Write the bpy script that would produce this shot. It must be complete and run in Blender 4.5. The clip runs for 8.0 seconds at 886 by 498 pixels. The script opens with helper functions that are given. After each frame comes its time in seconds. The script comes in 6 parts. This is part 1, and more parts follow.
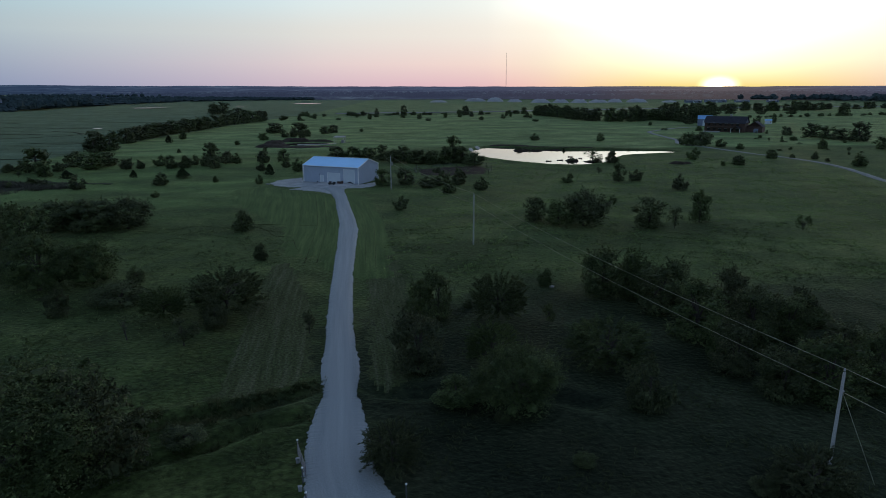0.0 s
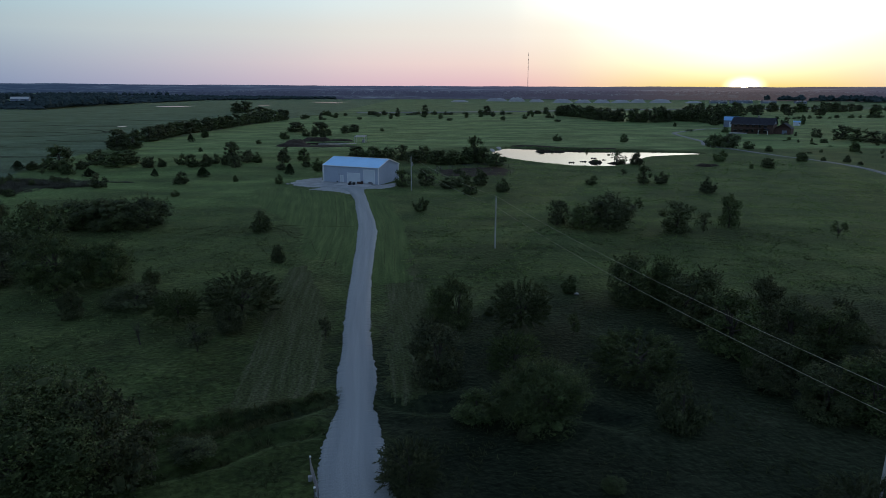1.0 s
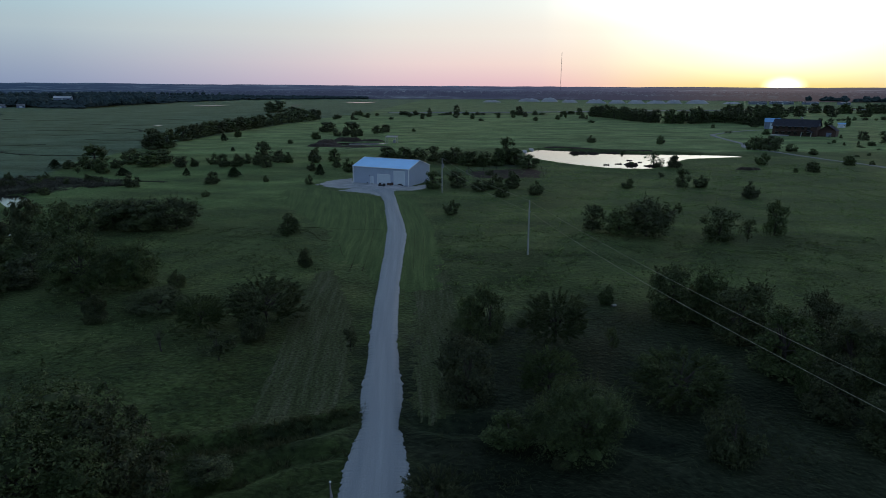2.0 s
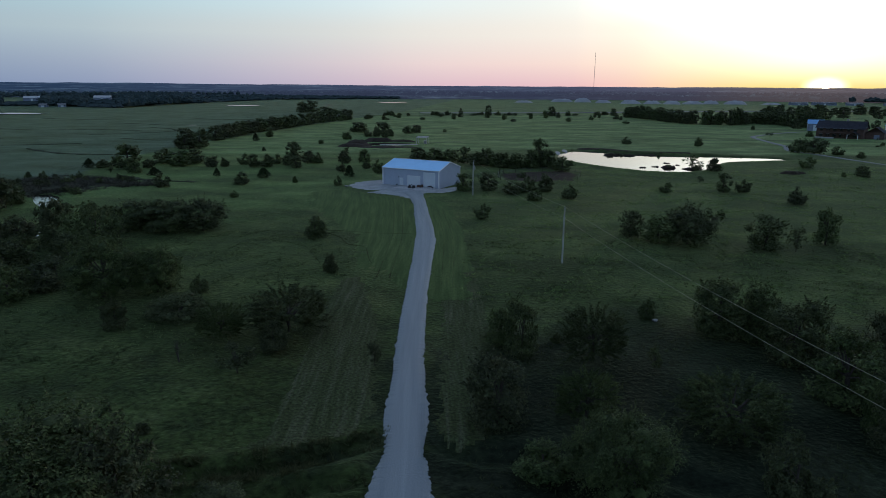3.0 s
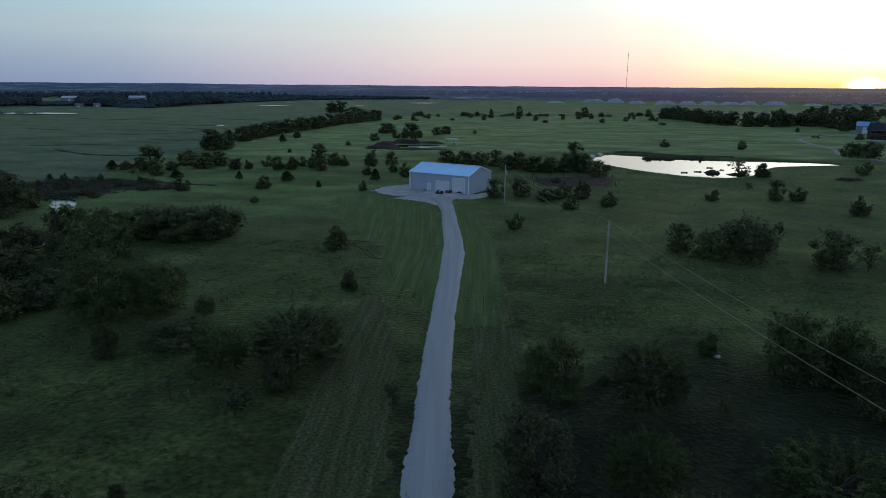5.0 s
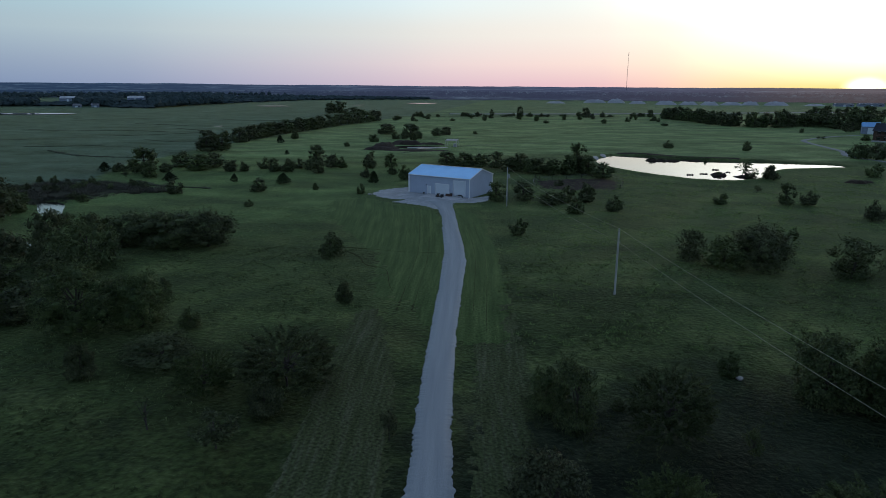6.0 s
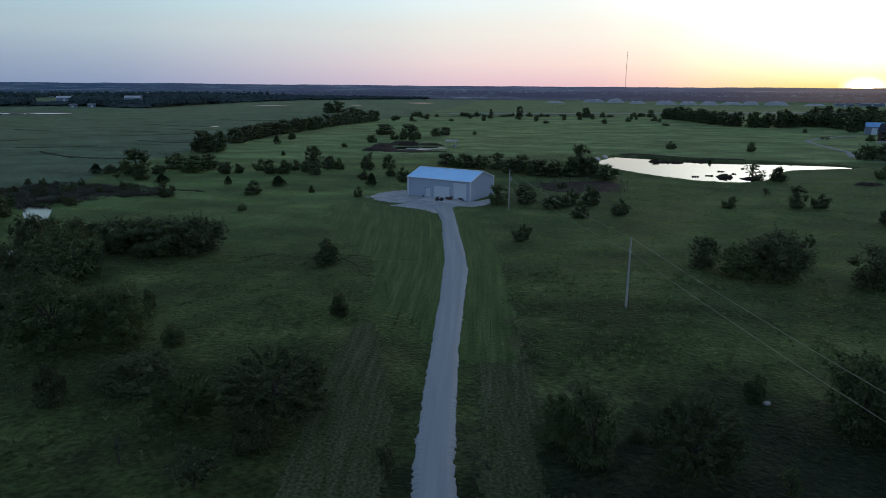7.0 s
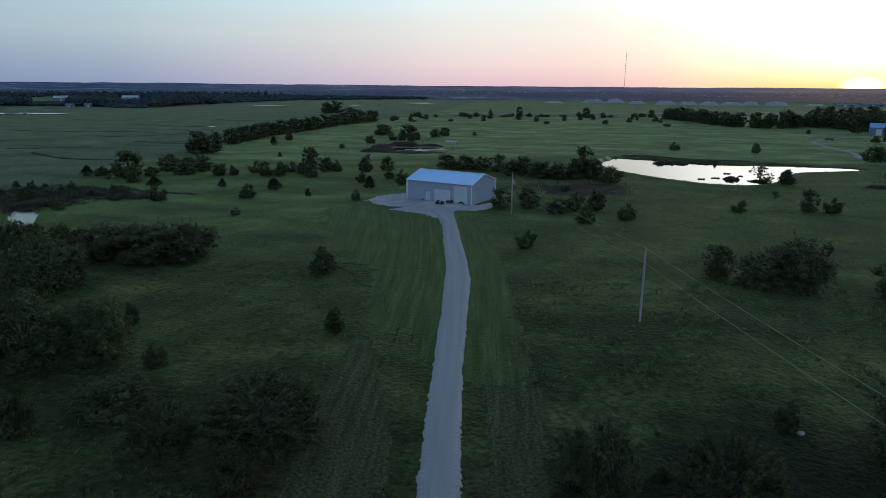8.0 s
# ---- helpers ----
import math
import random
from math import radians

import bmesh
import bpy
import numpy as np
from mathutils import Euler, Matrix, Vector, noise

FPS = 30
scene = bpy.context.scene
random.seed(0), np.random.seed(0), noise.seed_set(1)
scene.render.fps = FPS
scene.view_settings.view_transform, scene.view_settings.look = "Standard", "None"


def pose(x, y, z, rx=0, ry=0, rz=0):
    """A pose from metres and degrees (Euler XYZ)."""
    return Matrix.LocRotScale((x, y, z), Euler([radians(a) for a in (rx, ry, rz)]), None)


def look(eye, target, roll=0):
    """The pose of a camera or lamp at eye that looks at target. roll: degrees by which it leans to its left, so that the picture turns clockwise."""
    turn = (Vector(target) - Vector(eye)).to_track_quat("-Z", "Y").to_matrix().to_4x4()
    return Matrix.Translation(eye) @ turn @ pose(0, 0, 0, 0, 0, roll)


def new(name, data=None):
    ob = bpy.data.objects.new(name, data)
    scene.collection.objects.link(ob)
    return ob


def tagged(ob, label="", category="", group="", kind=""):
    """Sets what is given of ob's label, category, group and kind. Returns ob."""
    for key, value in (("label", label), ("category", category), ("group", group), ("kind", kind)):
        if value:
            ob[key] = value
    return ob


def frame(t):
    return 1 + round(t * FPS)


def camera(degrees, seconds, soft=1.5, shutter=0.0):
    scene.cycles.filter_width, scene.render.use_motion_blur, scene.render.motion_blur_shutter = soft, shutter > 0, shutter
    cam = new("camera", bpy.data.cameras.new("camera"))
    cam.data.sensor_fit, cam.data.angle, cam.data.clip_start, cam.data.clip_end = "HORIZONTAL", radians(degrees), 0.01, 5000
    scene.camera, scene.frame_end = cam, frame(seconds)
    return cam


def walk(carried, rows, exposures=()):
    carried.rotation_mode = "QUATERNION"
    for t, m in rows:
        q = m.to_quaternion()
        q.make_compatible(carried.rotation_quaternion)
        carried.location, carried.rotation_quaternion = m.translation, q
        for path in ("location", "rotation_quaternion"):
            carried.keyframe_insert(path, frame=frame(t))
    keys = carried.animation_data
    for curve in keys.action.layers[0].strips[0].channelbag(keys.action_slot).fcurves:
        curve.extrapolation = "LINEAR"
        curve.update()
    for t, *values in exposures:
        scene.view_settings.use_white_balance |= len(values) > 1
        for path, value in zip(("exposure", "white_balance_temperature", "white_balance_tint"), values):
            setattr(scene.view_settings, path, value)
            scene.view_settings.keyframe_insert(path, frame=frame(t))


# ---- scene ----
# camera and its flight
cam = camera(69.5, 8.0, soft=0.65)
PATH = [
    (0, (1.825, 2.365, 27.259), (1.867, 4.303, 26.766), -0.14),
    (0.5, (1.744, 3.639, 27.272), (1.771, 5.577, 26.778), 0.0),
    (1, (1.677, 5.033, 27.276), (1.658, 6.971, 26.782), 0.06),
    (1.5, (1.59, 6.657, 27.297), (1.525, 8.594, 26.803), 0.1),
    (3, (1.147, 12.491, 27.335), (0.942, 14.418, 26.841), 0.2),
    (3.5, (0.896, 14.651, 27.35), (0.655, 16.574, 26.856), 0.2),
    (4, (0.654, 17.004, 27.356), (0.385, 18.923, 26.863), 0.2),
    (4.5, (0.304, 19.355, 27.344), (0.011, 21.271, 26.85), 0.2),
    (6, (-0.867, 26.605, 27.347), (-1.16, 28.521, 26.854), 0.2),
    (6.5, (-1.358, 29.061, 27.358), (-1.649, 30.977, 26.864), 0.2),
    (7, (-1.913, 31.485, 27.394), (-2.202, 33.402, 26.9), 0.2),
    (7.5, (-2.494, 33.914, 27.405), (-2.781, 35.83, 26.911), 0.2),
    (8, (-3.053, 36.402, 27.425), (-3.338, 38.319, 26.931), 0.24),
]
walk(cam, [(t, look(eye, target, roll)) for t, eye, target, roll in PATH], exposures=[(0.0, 2.44, 5590, 19), (1.5, 2.46, 5590, 19), (3.5, 2.54, 5590, 19), (8.0, 2.58, 5590, 19)])

# ---- sky and sun: the sun is just touching the horizon
SUN_AZIMUTH, SUN_HEIGHT = radians(24.0), radians(1.6)
BELT_GAIN = (1.0, 1.0, 0.76)
world = bpy.data.worlds.new("evening_sky")
scene.world = world
world.use_nodes = True
wn, wl = world.node_tree.nodes, world.node_tree.links
sky = wn.new("ShaderNodeTexSky")
sky.sky_type = "NISHITA"
sky.sun_disc = False
sky.sun_elevation, sky.sun_rotation = SUN_HEIGHT, SUN_AZIMUTH
sky.altitude, sky.air_density, sky.dust_density, sky.ozone_density = 300, 1.0, 0.8, 2.5
even = wn.new("ShaderNodeGamma")
even.inputs[1].default_value = 0.56
pale = wn.new("ShaderNodeHueSaturation")
pale.inputs["Saturation"].default_value = 0.84
wl.new(sky.outputs[0], even.inputs[0])
wl.new(even.outputs[0], pale.inputs["Color"])
# the dusk belt above the horizon: its colour by the bearing from the sun, at four heights
toward = wn.new("ShaderNodeTexCoord")
rise = wn.new("ShaderNodeSeparateXYZ")
wl.new(toward.outputs["Generated"], rise.inputs[0])


def vector_node(kind, value=None):
    v = wn.new("ShaderNodeVectorMath")
    v.operation = kind
    if value:
        v.inputs[1].default_value = value
    return v


def angle_from(source, way, widest):
    """A value from 0 at that way to 1 at widest degrees from it."""
    near = vector_node("DOT_PRODUCT", way)
    wl.new(source, near.inputs[0])
    turn = wn.new("ShaderNodeMath")
    turn.operation = "ARCCOSINE"
    wl.new(near.outputs["Value"], turn.inputs[0])
    span = wn.new("ShaderNodeMapRange")
    span.inputs[2].default_value = radians(widest)
    wl.new(turn.outputs[0], span.inputs[0])
    return span.outputs[0]


SUN_FLAT = (math.sin(SUN_AZIMUTH), math.cos(SUN_AZIMUTH), 0.0)
flat, level = vector_node("MULTIPLY", (1, 1, 0)), vector_node("NORMALIZE")
wl.new(toward.outputs["Generated"], flat.inputs[0])
wl.new(flat.outputs[0], level.inputs[0])
aside = angle_from(level.outputs[0], SUN_FLAT, 180)


def tone(r, g, b):
    return tuple((v / 255) ** 2.2 for v in (r, g, b))


def belt(*tones):
    ramp = wn.new("ShaderNodeValToRGB")
    ramp.color_ramp.interpolation = "CARDINAL"
    for _ in range(len(tones) - 2):
        ramp.color_ramp.elements.new(0.5)
    for e, at, colour in zip(ramp.color_ramp.elements, (0, 6, 13, 19, 36, 58, 100, 180), tones):
        e.position, e.color = at / 180, (*(0.25 * v for v in tone(*colour)), 1)
    wl.new(aside, ramp.inputs[0])
    return ramp.outputs[0]


colour, last = belt((255, 224, 140), (255, 219, 152), (250, 204, 184), (234, 188, 196), (206, 180, 200), (142, 150, 184), (106, 118, 152), (92, 102, 132)), 0.0
for up, ring in ((0.033, belt((310, 296, 255), (288, 270, 230), (261, 237, 214), (250, 219, 212), (222, 202, 210), (160, 168, 192), (120, 133, 162), (102, 115, 144))),
                 (0.073, belt((320, 314, 304), (300, 292, 280), (270, 256, 242), (251, 237, 230), (224, 219, 220), (178, 190, 203), (136, 155, 178), (118, 138, 165))),
                 (0.128, belt((400, 396, 392), (370, 366, 362), (300, 298, 294), (252, 251, 250), (220, 232, 241), (175, 201, 218), (140, 168, 190), (122, 150, 176)))):
    share = wn.new("ShaderNodeMapRange")
    share.interpolation_type = "SMOOTHSTEP" if up > 0.1 else "LINEAR"
    share.inputs[1].default_value, share.inputs[2].default_value = last, up
    wl.new(rise.outputs[2], share.inputs[0])
    blend = wn.new("ShaderNodeMix")
    blend.data_type = "RGBA"
    wl.new(share.outputs[0], blend.inputs[0])
    wl.new(colour, blend.inputs[6])
    wl.new(ring, blend.inputs[7])
    colour, last = blend.outputs[2], up
haze = vector_node("MULTIPLY", tuple(4 * 2.035 * v for v in BELT_GAIN))
wl.new(colour, haze.inputs[0])
# the bright aureole of the low sun
halo = wn.new("ShaderNodeMapRange")
halo.interpolation_type = "SMOOTHERSTEP"
halo.inputs[1].default_value, halo.inputs[2].default_value, halo.inputs[3].default_value, halo.inputs[4].default_value = 0.0, 1.0, 1.0, 0.0
low, lower = vector_node("MULTIPLY", (1, 1, 1.9)), vector_node("NORMALIZE")
wl.new(toward.outputs["Generated"], low.inputs[0])
wl.new(low.outputs[0], lower.inputs[0])
wl.new(angle_from(lower.outputs[0], SUN_FLAT, 2.0), halo.inputs[0])
glare = wn.new("ShaderNodeVectorMath")
glare.operation = "SCALE"
glare.inputs[0].default_value = (6.0, 4.4, 2.4)
wl.new(halo.outputs[0], glare.inputs[3])
lit = vector_node("ADD")
wl.new(haze.outputs[0], lit.inputs[0])
wl.new(glare.outputs[0], lit.inputs[1])
# and the open sky above it
open_up = wn.new("ShaderNodeMapRange")
open_up.interpolation_type = "SMOOTHSTEP"
open_up.inputs[1].default_value, open_up.inputs[2].default_value = 0.13, 0.5
wl.new(rise.outputs[2], open_up.inputs[0])
dome = wn.new("ShaderNodeMix")
dome.data_type = "RGBA"
wl.new(open_up.outputs[0], dome.inputs[0])
wl.new(lit.outputs[0], dome.inputs[6])
wl.new(pale.outputs[0], dome.inputs[7])
wl.new(dome.outputs[2], wn["Background"].inputs[0])
wn["Background"].inputs[1].default_value = 0.09
sun = new("sun", bpy.data.lights.new("sun", "SUN"))
sun.data.energy, sun.data.angle, sun.data.color = 0.05, radians(0.6), (1.0, 0.55, 0.25)
sun.matrix_world = look((0, 0, 0), (-math.sin(SUN_AZIMUTH), -math.cos(SUN_AZIMUTH), -math.tan(SUN_HEIGHT)))
sun.location = (900, 2000, 60)


# ---- materials
def material(name, tones, scale, rough=0.85, detail=6.0, fine=0.0, bump=0.0, bump_scale=None, metal=0.0,
             leaf=0.0, vary=0.0, stretch=(1, 1, 1), gloss=0.5, turn=0.0, sheen=0.0, fine_at=23, lane=False):
    """Noise between tones (linear colours), a finer noise over it, relief, and a change from piece to piece."""
    m = bpy.data.materials.new(name)
    m.use_nodes = True
    n, l = m.node_tree.nodes, m.node_tree.links
    shade = n["Principled BSDF"]
    place = n.new("ShaderNodeNewGeometry").outputs["Position"]
    if lane:
        # metres across and along the driveway
        along = n.new("ShaderNodeAttribute")
        along.attribute_name = "lane"
        place = along.outputs["Vector"]
    if turn:
        turned = n.new("ShaderNodeMapping")
        turned.inputs["Rotation"].default_value = (0, 0, radians(turn))
        l.new(place, turned.inputs[0])
        place = turned.outputs[0]
    mapping = n.new("ShaderNodeMapping")
    mapping.inputs["Scale"].default_value = stretch
    l.new(place, mapping.inputs[0])
    big = n.new("ShaderNodeTexNoise")
    big.inputs["Scale"].default_value, big.inputs["Detail"].default_value = scale, detail
    big.inputs["Roughness"].default_value = 0.62
    l.new(mapping.outputs[0], big.inputs[0])
    ramp = n.new("ShaderNodeValToRGB")
    while len(ramp.color_ramp.elements) < len(tones):
        ramp.color_ramp.elements.new(0.5)
    for i, tone in enumerate(tones):
        e = ramp.color_ramp.elements[i]
        e.position, e.color = 0.3 + 0.4 * i / max(1, len(tones) - 1), (*tone, 1)
    l.new(big.outputs[0], ramp.inputs[0])
    colour = ramp.outputs[0]
    if fine:
        small = n.new("ShaderNodeTexNoise")
        small.inputs["Scale"].default_value, small.inputs["Detail"].default_value = scale * fine_at, 4
        l.new(place, small.inputs[0])
        span = n.new("ShaderNodeMapRange")
        span.inputs[1].default_value, span.inputs[2].default_value = 0.3, 0.7
        span.inputs[3].default_value, span.inputs[4].default_value = 1 - fine, 1 + fine
        l.new(small.outputs[0], span.inputs[0])
        mix = n.new("ShaderNodeVectorMath")
        mix.operation = "SCALE"
        l.new(colour, mix.inputs[0])
        l.new(span.outputs[0], mix.inputs[3])
        colour = mix.outputs[0]
    if vary:
        if leaf:
            chance = n.new("ShaderNodeNewGeometry").outputs["Random Per Island"]
        else:
            chance = n.new("ShaderNodeObjectInfo").outputs["Random"]
        span = n.new("ShaderNodeMapRange")
        span.inputs[3].default_value, span.inputs[4].default_value = 1 - vary, 1 + vary
        l.new(chance, span.inputs[0])
        mix = n.new("ShaderNodeVectorMath")
        mix.operation = "SCALE"
        l.new(colour, mix.inputs[0])
        l.new(span.outputs[0], mix.inputs[3])
        colour = mix.outputs[0]
        if leaf:
            each = n.new("ShaderNodeObjectInfo").outputs["Random"]
            hue = n.new("ShaderNodeHueSaturation")
            for k, (low, high) in ((0, (0.490, 0.514)), (1, (0.88, 1.06)), (2, (0.82, 1.14))):
                s = n.new("ShaderNodeMapRange")
                s.inputs[3].default_value, s.inputs[4].default_value = low, high
                l.new(each, s.inputs[0])
                l.new(s.outputs[0], hue.inputs[k])
            l.new(colour, hue.inputs["Color"])
            colour = hue.outputs[0]
    l.new(colour, shade.inputs["Base Color"])
    shade.inputs["Roughness"].default_value = rough
    shade.inputs["Metallic"].default_value = metal
    shade.inputs["Specular IOR Level"].default_value = gloss
    if sheen:
        shade.inputs["Sheen Weight"].default_value, shade.inputs["Sheen Roughness"].default_value = sheen, 0.35
        shade.inputs["Sheen Tint"].default_value = (0.62, 0.85, 0.36, 1)
    if bump:
        relief = n.new("ShaderNodeTexNoise")
        relief.inputs["Scale"].default_value, relief.inputs["Detail"].default_value = bump_scale or scale * 5, 6
        l.new(place, relief.inputs[0])
        b = n.new("ShaderNodeBump")
        b.inputs["Strength"].default_value, b.inputs["Distance"].default_value = 1.0, bump
        l.new(relief.outputs[0], b.inputs["Height"])
        l.new(b.outputs[0], shade.inputs["Normal"])
    if leaf:
        thin = n.new("ShaderNodeBsdfTranslucent")
        l.new(colour, thin.inputs[0])
        both = n.new("ShaderNodeMixShader")
        both.inputs[0].default_value = leaf
        l.new(shade.outputs[0], both.inputs[1])
        l.new(thin.outputs[0], both.inputs[2])
        l.new(both.outputs[0], n["Material Output"].inputs["Surface"])
    return m


def ground_material():
    """Five grass tones that pass into one another, by the weights that the ground carries."""
    m = material("pasture_grass", [(0.0156, 0.0247, 0.0072), (0.0347, 0.0492, 0.0135), (0.0692, 0.0838, 0.0271)], 0.09, rough=1.0,
                 detail=12, fine=0.5, bump=0.2, bump_scale=2.2, gloss=0.1, sheen=SHEEN, fine_at=18)
    n, l = m.node_tree.nodes, m.node_tree.links
    ramp = next(q for q in n if q.type == "VALTORGB")
    onward = [k.to_socket for k in ramp.outputs[0].links]
    factor = ramp.inputs[0].links[0].from_socket
    place = n.new("ShaderNodeNewGeometry").outputs["Position"]
    ragged = n.new("ShaderNodeTexNoise")
    ragged.inputs["Scale"].default_value, ragged.inputs["Detail"].default_value = 0.25, 6
    l.new(place, ragged.inputs[0])
    colour = ramp.outputs[0]
    for name, tones in (("darkish", ((0.0063, 0.0093, 0.0056), (0.0139, 0.0185, 0.0097), (0.0315, 0.0357, 0.0195))),
                        ("grazed", ((0.0286, 0.0509, 0.0152), (0.0532, 0.0858, 0.0241), (0.0908, 0.1279, 0.0407))),
                        ("hay", ((0.0521, 0.0860, 0.0295), (0.0880, 0.1309, 0.0455), (0.1389, 0.1800, 0.0710))),
                        ("meadow", ((0.0211, 0.0362, 0.0282), (0.0404, 0.0607, 0.0450), (0.0642, 0.0863, 0.0681)))):
        kind = n.new("ShaderNodeValToRGB")
        kind.color_ramp.elements.new(0.5)
        for e, at, v in zip(kind.color_ramp.elements, (0.3, 0.5, 0.7), tones):
            e.position, e.color = at, (*v, 1)
        l.new(factor, kind.inputs[0])
        weight = n.new("ShaderNodeAttribute")
        weight.attribute_name = name
        edge = n.new("ShaderNodeMath")
        edge.operation = "ADD"
        l.new(weight.outputs["Fac"], edge.inputs[0])
        l.new(ragged.outputs[0], edge.inputs[1])
        share = n.new("ShaderNodeMapRange")
        share.interpolation_type = "SMOOTHSTEP"
        share.inputs[1].default_value, share.inputs[2].default_value = 0.75, 1.25
        l.new(edge.outputs[0], share.inputs[0])
        mix = n.new("ShaderNodeMix")
        mix.data_type = "RGBA"
        l.new(share.outputs[0], mix.inputs[0])
        l.new(colour, mix.inputs[6])
        l.new(kind.outputs[0], mix.inputs[7])
        colour = mix.outputs[2]
    wide = n.new("ShaderNodeMapping")
    wide.inputs["Scale"].default_value = (0.6, 1.5, 1)
    wide.inputs["Rotation"].default_value = (0, 0, radians(12))
    l.new(place, wide.inputs[0])
    drift = n.new("ShaderNodeTexNoise")
    drift.inputs["Scale"].default_value, drift.inputs["Detail"].default_value, drift.inputs["Roughness"].default_value = 0.045, 8, 0.62
    l.new(wide.outputs[0], drift.inputs[0])
    span = n.new("ShaderNodeMapRange")
    for k, v in ((1, 0.36), (2, 0.64), (3, 0.5), (4, 1.55)):
        span.inputs[k].default_value = v
    l.new(drift.outputs[0], span.inputs[0])
    patchy = n.new("ShaderNodeVectorMath")
    patchy.operation = "SCALE"
    l.new(colour, patchy.inputs[0])
    l.new(span.outputs[0], patchy.inputs[3])
    for socket in onward:
        l.new(patchy.outputs[0], socket)
    return m


SHEEN = 0.14
GROUND = ground_material()
GRASS = material("margin_grass", [(0.014, 0.021, 0.008), (0.032, 0.043, 0.016), (0.060, 0.071, 0.030)], 0.09, rough=1.0,
                 detail=11, fine=0.55, bump=0.3, bump_scale=2.0, gloss=0.1, sheen=SHEEN)
MEADOW = material("rank_meadow", [(0.030, 0.044, 0.029), (0.056, 0.074, 0.044), (0.089, 0.103, 0.067)], 0.03, rough=1.0,
                  detail=11, fine=0.45, bump=0.3, bump_scale=1.2, gloss=0.1, sheen=SHEEN, stretch=(0.6, 1.3, 1), turn=25, fine_at=14)
MOWN = material("mown_grass", [(0.026, 0.046, 0.012), (0.046, 0.075, 0.020), (0.078, 0.112, 0.034)], 1.1, rough=1.0, fine=0.4,
                bump=0.06, bump_scale=2.5, stretch=(1.0, 0.05, 1), gloss=0.1, sheen=0.1, fine_at=3, lane=True)
RUT = material("worn_line", [(0.022, 0.030, 0.008), (0.033, 0.040, 0.012), (0.052, 0.061, 0.018)], 0.9, rough=1.0, fine=0.4, gloss=0.1, bump=0.03)
SWALE = material("damp_swale", [(0.018, 0.024, 0.012), (0.030, 0.038, 0.019), (0.048, 0.058, 0.029)], 0.12, rough=1.0, fine=0.4, gloss=0.1, bump=0.2, bump_scale=1.0)
TILLED = material("tilled_soil", [(0.031, 0.041, 0.013), (0.050, 0.062, 0.024), (0.083, 0.088, 0.048)], 1.6, rough=1.0, fine=0.55,
                  bump=0.14, bump_scale=2.6, stretch=(1.0, 0.07, 1), gloss=0.1, fine_at=2.2, lane=True)
TUFT = material("grass_tuft", [(0.052, 0.068, 0.026), (0.090, 0.103, 0.047)], 0.12, rough=1.0, leaf=0.6, vary=0.3, gloss=0.1)
BUNCH = material("bunch_grass", [(0.125, 0.168, 0.062), (0.191, 0.246, 0.096), (0.277, 0.323, 0.142)], 0.5, rough=1.0, leaf=0.55, vary=0.3, gloss=0.1)
BOG = material("dark_bog", [(0.019, 0.019, 0.013), (0.032, 0.035, 0.019), (0.053, 0.057, 0.030)], 0.12, rough=1.0, detail=10, fine=0.5, bump=0.3, bump_scale=1.5, gloss=0.1)
WEED = material("rank_weeds", [(0.060, 0.074, 0.027), (0.104, 0.115, 0.049)], 0.3, rough=1.0, leaf=0.6, vary=0.35, gloss=0.1)
DRY = material("dry_marsh_brush", [(0.046, 0.046, 0.032), (0.100, 0.096, 0.074)], 0.3, rough=1.0, leaf=0.2, vary=0.4, gloss=0.1)
GRAVEL = material("road_gravel", [(0.218, 0.239, 0.244), (0.272, 0.292, 0.293), (0.329, 0.346, 0.346)], 0.55, rough=0.95, fine=0.22,
                  bump=0.02, bump_scale=9.0, stretch=(1.5, 0.05, 1), gloss=0.2, fine_at=16, lane=True)
LANE = material("lane_gravel", [(0.150, 0.160, 0.162), (0.200, 0.210, 0.212), (0.250, 0.262, 0.262)], 0.4, rough=0.95, fine=0.22, bump=0.02, bump_scale=9.0, gloss=0.2, fine_at=16)
YARD = material("yard_gravel", [(0.231, 0.245, 0.245), (0.300, 0.312, 0.310), (0.375, 0.385, 0.380)], 0.35, rough=0.95, fine=0.25, bump=0.02, bump_scale=9.0, gloss=0.2, fine_at=12)
HEAP = material("crushed_rock", [(0.28, 0.28, 0.285), (0.38, 0.38, 0.385)], 0.05, rough=1.0, fine=0.2, bump=0.3, gloss=0.1)
CONCRETE = material("concrete", [(0.374, 0.369, 0.363), (0.462, 0.457, 0.451)], 0.8, rough=0.8, fine=0.15, bump=0.004)
SOIL = material("bare_soil", [(0.020, 0.016, 0.012), (0.045, 0.034, 0.026), (0.07, 0.055, 0.042)], 0.3, rough=1.0, fine=0.4,
                bump=0.3, bump_scale=1.5, gloss=0.1)
STONE = material("limestone", [(0.24, 0.23, 0.22), (0.40, 0.39, 0.37)], 1.2, rough=0.95, fine=0.3, bump=0.05)
BARK = material("bark", [(0.035, 0.028, 0.022), (0.075, 0.062, 0.05)], 3.0, rough=1.0, fine=0.3, bump=0.03)
LEAF = material("leaves", [(0.039, 0.056, 0.016), (0.068, 0.088, 0.029), (0.113, 0.132, 0.048)], 0.5, rough=0.7, leaf=0.26, vary=0.5, gloss=0.3)
CEDAR = material("cedar_needles", [(0.022, 0.036, 0.013), (0.038, 0.054, 0.020)], 0.8, rough=0.9, leaf=0.1, vary=0.35, gloss=0.15)
